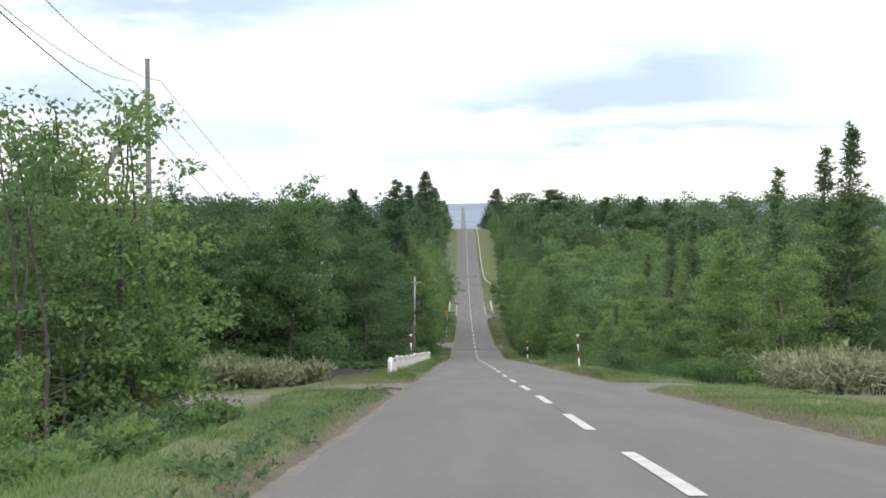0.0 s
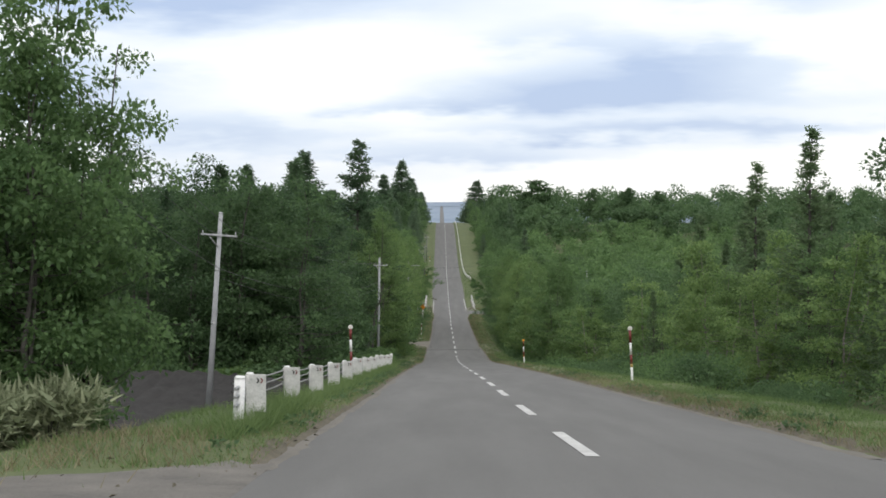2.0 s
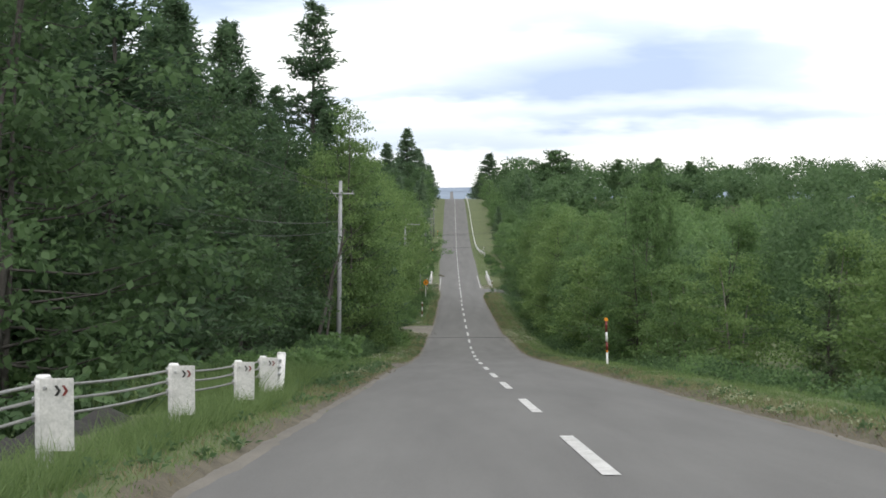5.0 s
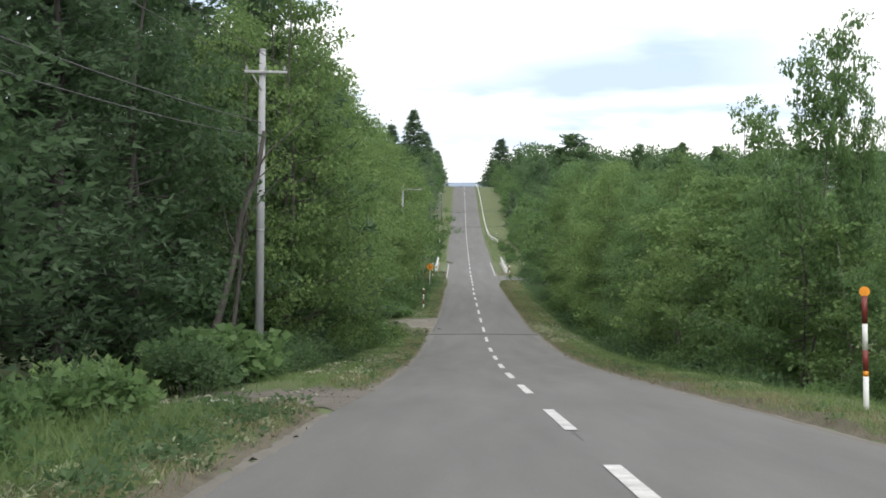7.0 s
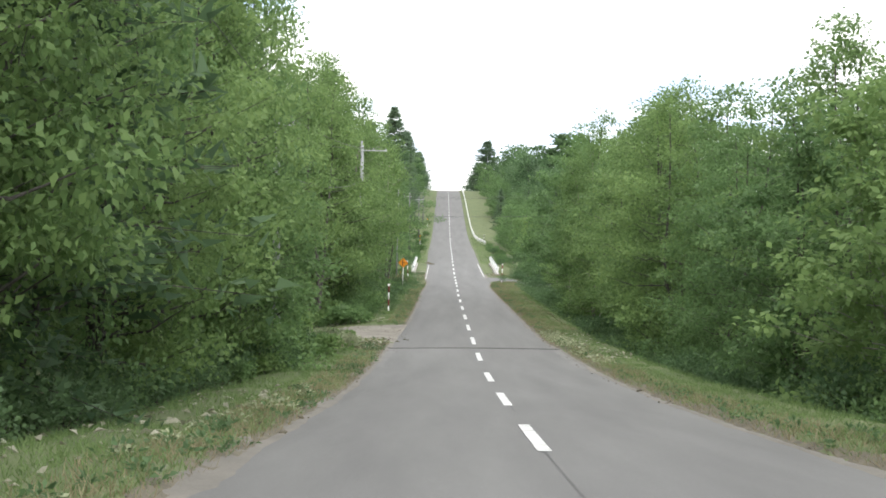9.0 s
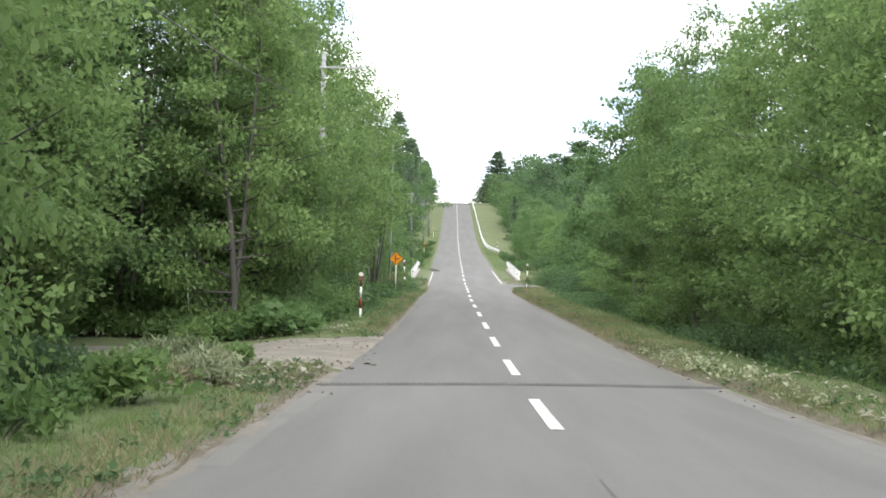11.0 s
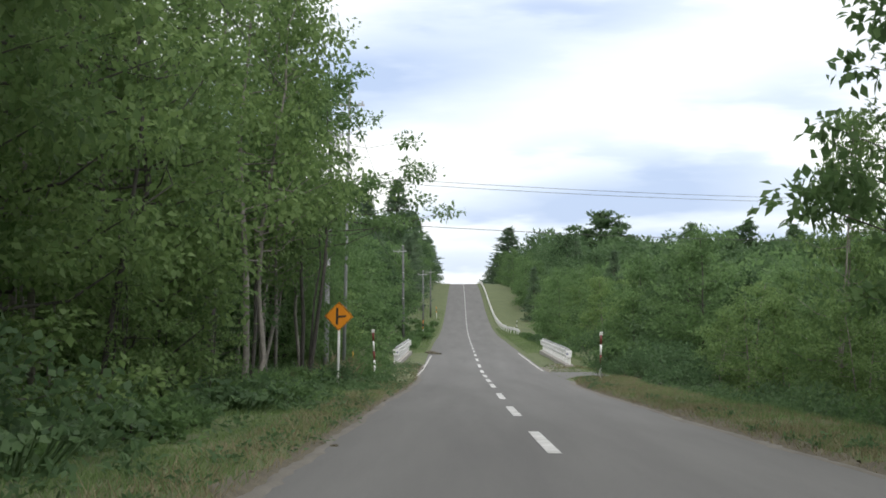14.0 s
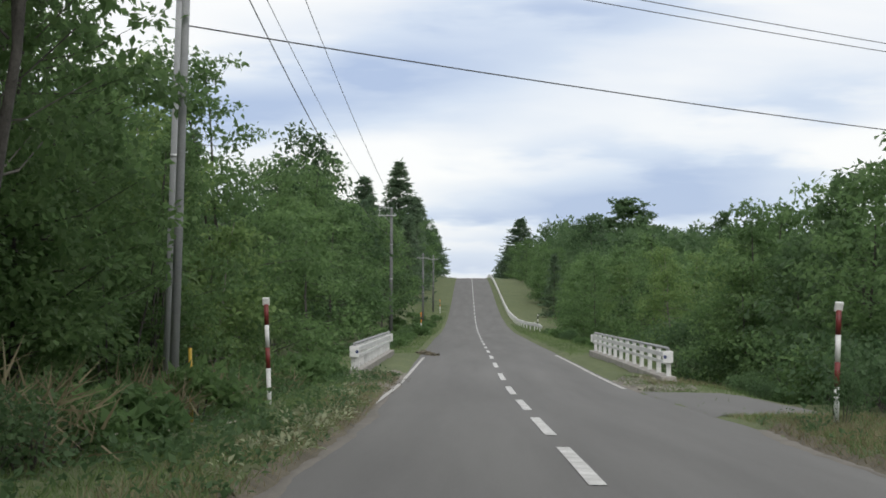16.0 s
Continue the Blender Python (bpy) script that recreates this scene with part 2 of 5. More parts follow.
def road_z(y):
    return np.interp(y, _py, _pz)


def smooth(x, a, b):
    s = np.clip((np.asarray(x, float) - a) / (b - a), 0, 1)
    return s * s * (3 - 2 * s)


def wave(x, y, seed=0.0):
    """Gentle unevenness between -1 and 1."""
    return (np.sin(x * 0.31 + y * 0.17 + seed) + np.sin(x * 0.13 - y * 0.29 + 2 * seed) + np.sin(x * 0.71 + y * 0.53 + 3 * seed)) / 3


LEFT_DROP = [(-80, 1.7), (30, 1.6), (40, 0.3), (52, 0.3), (64, 0.5), (70, 2.4), (80, 2.7), (98.8, 1.75), (112, 0.4), (120, 0.5), (140, 0.5), (147, 0.2), (158, 0.2), (175, 0.6), (215, 0.5), (222, 0.15),
             (230, 0.15), (245, 0.6), (310, 0.8), (360, 0.2), (400, -0.5), (560, -1.2), (720, -0.5), (4800, 0)]
RIGHT_DROP = [(-80, 0.4), (38, 0.2), (60, 0.4), (90, 0.8), (120, 1.3), (300, 1.2), (306, 0.5), (322, 0.5), (360, 0.6), (450, 0.7), (560, 0.2), (4800, 0)]


LEFT_EDGE = [(-80, 3.35), (150, 3.38), (160, 3.18), (190, 3.24), (218, 3.26), (234, 3.0), (250, 2.87), (266, 2.88), (281, 2.92), (295, 2.76), (305, 2.78), (318, 3.05), (345, 3.3), (400, 3.7), (4800, 3.8)]


RIGHT_EDGE = [(-80, 3.25), (60, 3.2), (140, 3.2), (176, 3.05), (188, 3.2), (205, 3.35), (217, 3.3), (222, 3.04), (245, 2.96), (267, 2.86), (294, 2.85), (299, 2.98), (304, 3.3), (350, 3.3), (400, 3.6), (4800, 3.6)]


def half_width(x, y):
    """From the centre line to the edge of the asphalt."""
    return np.where(np.asarray(x) < 0, np.interp(y, *np.array(LEFT_EDGE).T), np.interp(y, *np.array(RIGHT_EDGE).T))


def ground_z(x, y):
    x, y = np.asarray(x, float), np.asarray(y, float)
    d = np.abs(x) - half_width(x, y)
    drop = np.where(x < 0, np.interp(y, *np.array(LEFT_DROP).T), np.interp(y, *np.array(RIGHT_DROP).T))
    # side tracks meet the road level
    level = ((x < 0) * (smooth(y, 38, 41) - smooth(y, 50, 53)) + (x > 0) * (smooth(y, 305.5, 308) - smooth(y, 320, 323))
             + (x < 0) * (smooth(y, 147, 149) - smooth(y, 156, 158)) + (x < 0) * (smooth(y, 220, 222) - smooth(y, 234, 236))
             + (x > 0) * (smooth(y, 40, 43) - smooth(y, 51, 54)))
    bank = (0.12 + 0.05 * wave(0 * y + np.sign(x) * 9, y * 2.7)) * smooth(d, 0.02, 0.30) * (1 - np.clip(level, 0, 1)) - drop * smooth(d, 1.9 - 0.7 * np.clip(drop - 1.0, 0, 1), 4.5 - 0.5 * np.clip(drop - 1.0, 0, 1))
    uneven = 0.04 * wave(x * 3, y * 3) * smooth(d, 0, 1.5) + 0.35 * wave(x, y, 1.3) * smooth(d, 5, 12)
    gully = 3.2 * np.exp(-(((y - 336.5) / 6.5) ** 2)) * smooth(d, 1.3, 2.6)
    kerb = -0.09 * (1 - smooth(d, -0.3, 0.02))
    return road_z(y) + bank + uneven * (1 - 0.8 * np.clip(level, 0, 1)) - gully + kerb


def sheet(name, xs, ys, height, mat, skip=None):
    """A grid of land over all xs and ys."""
    gx, gy = np.meshgrid(xs, ys)
    gz = height(gx, gy)
    n = len(xs)
    verts = np.stack([gx, gy, gz], -1).reshape(-1, 3)
    faces = [(j * n + i, j * n + i + 1, (j + 1) * n + i + 1, (j + 1) * n + i) for j in range(len(ys) - 1) for i in range(n - 1)]
    me = bpy.data.meshes.new(name)
    me.from_pydata(verts.tolist(), [], faces)
    me.polygons.foreach_set("use_smooth", [True] * len(faces))
    me.materials.append(mat)
    return new(name, me)


def spread(stops):
    """Positions from (start, end, step) stretches."""
    out = []
    for a, b, s in stops:
        out += list(np.arange(a, b - 1e-6, s))
    return np.array(out + [stops[-1][1]])


half = [2.5, 2.7, 2.82, 2.94, 3.06, 3.18, 3.3, 3.42, 3.54, 3.66, 3.85, 4.1, 4.6, 5.1, 5.8, 6.6, 7.6, 9, 11, 14, 18, 24, 32, 45, 65, 100, 160, 280, 500, 900, 1800, 2800]
gxs = np.array(sorted([-v for v in half] + [0.0] + half))
gys = spread([(-80, -10, 5), (-10, 370, 1.0), (370, 760, 3), (760, 1400, 20), (1400, 4800, 100)])
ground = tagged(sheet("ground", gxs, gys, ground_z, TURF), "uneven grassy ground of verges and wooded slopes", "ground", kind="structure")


def road_height(x, y):
    return road_z(y) + 0.03 * (1 - (x / ROAD) ** 2) + 0.006 * wave(x * 2, y)


def road_sheet(name, y0, y1, step, mat, edge=0.05):
    ys = np.arange(y0, y1 + 0.1, step)
    us = np.array([-1, -0.97, -0.8, -0.5, -0.25, 0, 0.25, 0.5, 0.8, 0.97, 1])
    rng = np.random.default_rng(4)
    verts, n = [], len(us)
    wl = half_width(-np.ones(len(ys)), ys) + edge * (np.sin(ys * 0.9) * 0.3 + rng.uniform(-1, 1, len(ys)) * 0.6)
    wr = half_width(np.ones(len(ys)), ys) + edge * (np.sin(ys * 0.7 + 2) * 0.3 + rng.uniform(-1, 1, len(ys)) * 0.6)
    for y, a, b in zip(ys, wl, wr):
        for u in us:
            x = u * (a if u < 0 else b)
            z = road_height(np.clip(x, -ROAD, ROAD), y) - (0.03 if abs(u) == 1 else 0)
            verts.append((x, y, z))
    faces = [(j * n + i, j * n + i + 1, (j + 1) * n + i + 1, (j + 1) * n + i) for j in range(len(ys) - 1) for i in range(n - 1)]
    me = bpy.data.meshes.new(name)
    me.from_pydata([tuple(map(float, v)) for v in verts], [], faces)
    me.polygons.foreach_set("use_smooth", [True] * len(faces))
    me.materials.append(mat)
    return new(name, me)


road = tagged(road_sheet("road", -70, 800, 0.75, ASPHALT), "worn grey asphalt road with frayed edges", "road", kind="structure")
far_road = tagged(road_sheet("road", 800, 4700, 20, ASPHALT, 0), "distant straight road over the far hills", "road", kind="structure")


def link(name, mat, verts, faces, parent=None, label="", smooth_faces=False):
    me = bpy.data.meshes.new(name)
    me.from_pydata([tuple(map(float, v)) for v in verts], [], faces)
    if smooth_faces:
        me.polygons.foreach_set("use_smooth", [True] * len(faces))
    me.materials.append(mat)
    ob = new(name, me)
    ob.parent = parent
    return tagged(ob, label)


def centre_x(y):
    """The painted centre wanders a little."""
    return np.interp(y, [0, 12, 22, 45, 60, 90, 126, 145, 168, 178, 190, 210, 222, 232, 242, 275, 296, 310, 340], [0.12, 0.12, 0.08, 0.07, 0.03, 0.03, -0.05, -0.07, -0.05, 0.0, 0.05, 0.08, 0.08, 0.04, 0.02, -0.06, 0.0, -0.01, -0.05])


def strip(name, x0, x1, y0, y1, mat, parent, lift=0.008, step=1.0, slant=0.0):
    """A painted or patched strip lying on the carriageway."""
    ys = np.linspace(y0, y1, max(2, int((y1 - y0) / step) + 1))
    verts, faces = [], []
    for y in ys:
        for x in (x0, x1):
            verts.append((x + slant * (y - y0) + (float(centre_x(y)) if abs(x) < 0.3 else 0.0), y, float(road_height(x, y)) + lift))
    for i in range(len(ys) - 1):
        faces.append((2 * i, 2 * i + 1, 2 * i + 3, 2 * i + 2))
    return link(name, mat, verts, faces, parent)


# dashes of the centre line: near ends, with one stretch painted closer together
dashes = [2.6, 12.5, 22.1, 32.1, 42.2, 52.0, 62.6, 73.6, 83.1, 92.9, 103.2, 113.8, 124.3, 134.0, 143.8, 155.0, 164.9, 175.5, 186.1, 196.7, 208.9, 219.7,
          230.0, 240.1, 250.6, 261.6, 272.2, 282.6, 293.9, 301.4, 309.2, 317.5, 327.0, 337.0]
dashes += list(np.arange(347.0, 700, 10.0))
for y in [-7.6] + dashes:
    strip("centre_line_dash", -0.08, 0.08, y, y + 5.0, LINE, road)
FADED = material("faded_paint", (0.22, 0.215, 0.205), (0.62, 0.61, 0.59), 2.0, 20, 0.8, 0.2)
strip("edge_line", -3.08, -2.97, 306, 349, FADED, road, 0.014)
strip("edge_line", 3.0, 3.12, 322, 354, FADED, road, 0.014)
TAR = material("tar_seam", (0.055, 0.054, 0.053), (0.10, 0.098, 0.095), 3, 30, 0.8, 0.5)
WORN = material("worn_asphalt", (0.112, 0.110, 0.108), (0.168, 0.165, 0.159), 0.5, 40, 0.9, 0.4)
strip("repair_patch", -3.2, 3.2, 205.0, 216.8, WORN, road, 0.004)
hump = bmesh.new()
for i in range(14):
    x = -3.25 + i * 0.5
    z = float(road_height(np.clip(x, -3.2, 3.2), 217.0))
    for yy, dz in ((216.84, -0.02), (216.90, 0.03), (217.10, 0.034), (217.18, -0.02)):
        hump.verts.new((x, yy, z + dz))
hump.verts.ensure_lookup_table()
for i in range(13):
    for k in range(3):
        hump.faces.new((hump.verts[4 * i + k], hump.verts[4 * i + 4 + k], hump.verts[4 * i + 5 + k], hump.verts[4 * i + 1 + k]))
hump_me = bpy.data.meshes.new("expansion_joint")
hump.to_mesh(hump_me)
hump.free()
hump_me.materials.append(TAR)
new("expansion_joint", hump_me).parent = road
for k in range(64):
    x = -3.15 + k * 0.1
    strip("joint_tooth", x, x + 0.04, 216.93, 217.07, GRAVEL if x < 0.3 else WORN, road, 0.038, 0.4)
for y, long, off in ((26.5, 6, 0.0), (29.0, 8, 0.02), (142, 7, 0.0), (158.7, 5, -0.02), (169, 9, 0.0), (184, 8, 0.03), (198, 6, 0.0)):
    strip("crack", off - 0.012, off + 0.012, y, y + long, TAR, road, 0.004)


def patch(name, label, side, x0, x1, y0, y1, mat, ragged=0.35, lift=0.012, seed=1, category="track"):
    """A flat piece of track or apron beside the carriageway with ragged edges."""
    rg = np.random.default_rng(seed)
    us, n = x0 + (x1 - x0) * np.linspace(0, 1, 44) ** 2.4, 18
    lo, hi = y0 + rg.uniform(-1, 1, len(us)) * ragged, y1 + rg.uniform(-1, 1, len(us)) * ragged
    flare = 1.6 * np.exp(-(us - x0) / 1.5)
    verts = []
    for u, a, b, f in zip(us, lo, hi, flare):
        for v in np.linspace(a - f, b + f, n):
            verts.append((side * u, v, float(ground_z(side * u, v)) + lift + 0.012 * float(wave(u * 6, v * 6))))
    faces = [(i * n + j, i * n + j + 1, (i + 1) * n + j + 1, (i + 1) * n + j)[::side] for i in range(len(us) - 1) for j in range(n - 1)]
    return tagged(link(name, mat, verts, faces, None, "", True), label, category, kind="structure")


patch("farm_track", "grey gravel farm track meeting the road", -1, 2.7, 30, 40.5, 50, DARK_GRAVEL, seed=2)
patch("farm_track", "worn asphalt apron beside the road", 1, 2.7, 12, 43, 51, ASPHALT, seed=3)
patch("farm_track", "brown earth track entering the wood", -1, 2.7, 16, 150, 156, MUD, 0.6, seed=4)
patch("farm_track", "pale sandy track entering the wood", -1, 2.7, 16, 222.5, 233.5, DIRT, seed=5)
patch("side_road", "narrow asphalt side road before the bridge", 1, 2.7, 40, 309, 319.5, ASPHALT, 0.15, seed=6, category="road")


patch("bare_verge", "bare sandy ground beside the bridge railing", -1, 2.8, 4.3, 317, 331, DIRT, 0.5, seed=7, category="verge")
patch("bare_verge", "bare sandy ground beside the bridge railing", 1, 2.9, 4.9, 321.5, 326.5, DIRT, 0.5, seed=8, category="verge")


def margin(side, y0, y1, width, seed, soil=False):
    """Sand and soil washed over the edge of the asphalt."""
    rg = np.random.default_rng(seed)
    ys = np.arange(y0, y1, 0.4)
    edge = half_width(side * np.ones(len(ys)), ys)
    if soil:
        inner, outer = edge - 0.04 + np.abs(rg.normal(0, 0.03, len(ys))), edge + width + 0.09 * np.sin(ys * 0.83 + seed) * np.sin(ys * 0.31) + rg.normal(0, 0.05, len(ys))
    else:
        inner, outer = edge - 0.03 - 0.09 * (1 + np.sin(ys * 0.23 + seed) * np.sin(ys * 0.61)) - np.abs(rg.normal(0, 0.035, len(ys))), edge + width + rg.normal(0, 0.03, len(ys))
    verts = []
    for y, a, b in zip(ys, inner, outer):
        for x in np.linspace(a, b, 5):
            z = max(float(ground_z(side * x, y)), float(road_height(x, y)) - (0.0 if x < b - width + 0.06 else 99))
            verts.append((side * x, y, z + (-0.012 if x in (a, b) else 0.012 if soil else 0.008)))
    faces = [(i * 5 + j, i * 5 + j + 1, (i + 1) * 5 + j + 1, (i + 1) * 5 + j)[::side] for i in range(len(ys) - 1) for j in range(4)]
    return tagged(link("road_shoulder", SOD if soil else SHOULDER, verts, faces, None, "", True), "broken brown soil edge of the raised turf" if soil else "strip of pale sand and soil along the asphalt edge", "shoulder", kind="structure")


for y0, y1 in ((-10, 40), (50.5, 148), (157, 221), (235, 328)):
    margin(-1, y0, y1, 0.26 if y0 == 157 else 0.06, 3)
    margin(-1, y0, y1, 0.24, 5, True)
for y0, y1 in ((-10, 42), (52, 304)):
    margin(1, y0, y1, 0.06, 8)
    margin(1, y0, y1, 0.28, 6, True)

# ploughed field with furrows
fx, fy = np.arange(5.2, 40, 0.3), np.arange(63.5, 112, 0.5)
field = tagged(sheet("ploughed_field", -fx[::-1], fy, lambda x, y: ground_z(x, y) - 0.12 + (0.26 + 0.32 * smooth(-x, 8, 13)) * smooth(-x, 5.2, 5.9) * smooth(y, 63.5, 65) * (1 - smooth(y, 110, 111.5)) + 0.09 * np.sin(x * 7.5) + 0.07 * wave(x * 9, y * 7) + 0.04 * wave(x * 23, y * 19), SOIL),
               "dark freshly ploughed field with furrows", "field", kind="structure")

# distant ground past the crest takes the haze-blue colour
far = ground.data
far.materials.append(HAZY_HILLS)
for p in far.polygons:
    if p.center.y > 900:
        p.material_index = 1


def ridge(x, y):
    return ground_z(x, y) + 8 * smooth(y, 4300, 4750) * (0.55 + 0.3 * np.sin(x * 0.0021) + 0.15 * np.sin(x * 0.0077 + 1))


tagged(sheet("backdrop", np.arange(-2800, 2801, 70.0), np.arange(4200, 4790, 40.0), lambda x, y: ridge(x, y) + 1, HAZY_HILLS), "wooded hills on the horizon, coloured blue by painted haze", "hills", kind="structure")

# ---------------------------------------------------------------- growing things
def unit(v):
    return v / np.maximum(np.linalg.norm(v, axis=-1, keepdims=True), 1e-9)


def leaf_mesh(name, at, axis, face, length, width, mat, fold=0.12, plain=False):
    """Folded, pointed leaves, each with its stalk at a point, growing along its axis."""
    side = unit(np.cross(axis, face))
    up = np.cross(side, axis)
    length, width = length[:, None], width[:, None]
    mid = at + axis * length * 0.45
    v = np.stack([at, mid + side * width * 0.5 + up * fold * length, at + axis * length, mid - side * width * 0.5 + up * fold * length], 1)
    n = len(at)
    me = bpy.data.meshes.new(name)
    if plain:
        v = np.stack([at + side * width * 0.5, at + axis * length, at - side * width * 0.5], 1)
        me.vertices.add(3 * n)
        me.vertices.foreach_set("co", v.astype(np.float32).ravel())
        me.loops.add(3 * n)
        me.loops.foreach_set("vertex_index", np.arange(3 * n, dtype=np.int32))
        me.polygons.add(n)
        me.polygons.foreach_set("loop_start", np.arange(0, 3 * n, 3, dtype=np.int32))
        me.materials.append(mat)
        me.update()
        return me
    me.vertices.add(4 * n)
    me.vertices.foreach_set("co", v.astype(np.float32).ravel())
    me.loops.add(4 * n)
    me.loops.foreach_set("vertex_index", np.arange(4 * n, dtype=np.int32))
    me.polygons.add(n)
    me.polygons.foreach_set("loop_start", np.arange(0, 4 * n, 4, dtype=np.int32))
    me.materials.append(mat)
    me.update()
    return me


class Wood:
    """Tapered limbs gathered into one mesh."""

    def __init__(self):
        self.v, self.f = [], []

    def limb(self, pts, radii, sides=6):
        pts = np.asarray(pts, float)
        first = len(self.v)
        for i, (p, r) in enumerate(zip(pts, radii)):
            d = unit(pts[min(i + 1, len(pts) - 1)] - pts[max(i - 1, 0)])
            a = unit(np.cross(d, (0.3, 0.9, 0.1)))
            b = np.cross(d, a)
            for k in range(sides):
                w = 2 * np.pi * k / sides
                self.v.append(p + r * (np.cos(w) * a + np.sin(w) * b))
        for i in range(len(pts) - 1):
            for k in range(sides):
                q = (k + 1) % sides
                self.f.append((first + i * sides + k, first + i * sides + q, first + (i + 1) * sides + q, first + (i + 1) * sides + k))

    def mesh(self, name, mat):
        me = bpy.data.meshes.new(name)
        me.from_pydata([tuple(map(float, p)) for p in self.v], [], self.f)
        me.polygons.foreach_set("use_smooth", [True] * len(self.f))
        me.materials.append(mat)
        return me


def plant(name, label, category, wood, crown, group="", crown_name="crown", wood_name="trunk"):
    root = tagged(new(name), label, category, group)
    if wood:
        stock = new(wood_name, wood)
        stock.parent = root
        if wood_name == "stem":
            tagged(stock, kind="stuff")
    new(crown_name, crown).parent = root
    return root


def broadleaf(seed, height=9.0, width=5.0, leaves=8000, leaf=0.16, mat=LEAF, bark=BARK, base=0.12, clumps=34, stems=2, tight=0.15, ragged=1.0, plain=False, girth=0.0085, crook=1.0):
    """A wood and a crown mesh: stems that fork into limbs, and clumps of leaves along them."""
    rng = np.random.default_rng(seed)
    wood = Wood()
    centres, reach = [], []
    heads = []
    for s in range(stems):
        a = rng.uniform(0, 2 * np.pi)
        lean = rng.uniform(0.02, 0.16) * height * (0 if stems == 1 else 1)
        n = 8
        k = np.linspace(0, 1, n)
        bend = np.cumsum(rng.normal(0, 0.012 * crook * height, (n, 2)), 0)
        top = height * rng.uniform(0.82, 0.97) if s else height * 0.97
        pts = np.stack([np.cos(a) * lean * k + bend[:, 0] + 0.12 * s, np.sin(a) * lean * k + bend[:, 1], top * k - 0.15], 1)
        r0 = girth * height * rng.uniform(0.75, 1.1)
        wood.limb(pts, r0 * (1 - 0.9 * k) + 0.006, 7)
        heads.append(pts)
    for c in range(clumps):
        pts = heads[c % stems]
        t = base + (1 - base) * (c + rng.uniform(0, 1)) / clumps
        i = min(int(t * (len(pts) - 1)), len(pts) - 2)
        start = pts[i] + (pts[i + 1] - pts[i]) * (t * (len(pts) - 1) - i)
        h = t
        spread_at = width * 0.5 * (np.sin(np.pi * min(1.0, 0.18 + 0.80 * h)) ** 0.75) * rng.uniform(0.45, 1.0)
        a = rng.uniform(0, 2 * np.pi)
        end = start + np.array([np.cos(a) * spread_at, np.sin(a) * spread_at, rng.uniform(0.0, 0.10) * height])
        end[2] = min(end[2], height)
        mid = (start + end) / 2 + np.array([0, 0, -0.02 * height])
        wood.limb([start, mid, end], [0.0032 * height * (1.1 - t), 0.0022 * height * (1.1 - t), 0.003], 4)
        centres.append(end)
        reach.append(tight * height * rng.uniform(0.55, 1.15) * (1.15 - 0.45 * h))
        centres.append(mid + rng.normal(0, 0.02 * height, 3))
        reach.append(0.75 * tight * height * rng.uniform(0.5, 1.0))
    centres, reach = np.array(centres), np.array(reach)
    weight = reach**2
    pick = rng.choice(len(centres), leaves, p=weight / weight.sum())
    way = unit(rng.normal(0, 1, (leaves, 3)))
    dist = rng.uniform(0, 1, leaves) ** 0.5 * (1 + 0.22 * ragged * rng.normal(0, 1, leaves).clip(-1, 1.3))
    at = centres[pick] + way * (reach[pick] * dist)[:, None] * np.array([1.1, 1.1, 0.5])
    at[:, 2] = np.maximum(at[:, 2], 0.1)
    axis = unit(way * 0.7 + rng.normal(0, 0.6, (leaves, 3)) + np.array([0, 0, -0.25]))
    face = unit(rng.normal(0, 0.6, (leaves, 3)) + np.array([0, 0, 1.0]) + way * 0.5)
    ln = leaf * rng.uniform(0.65, 1.3, leaves)
    return wood.mesh("trunk", bark), leaf_mesh("crown", at, axis, face, ln, ln * rng.uniform(0.5, 0.75, leaves) * (1.35 if plain else 1.0), mat, plain=plain)


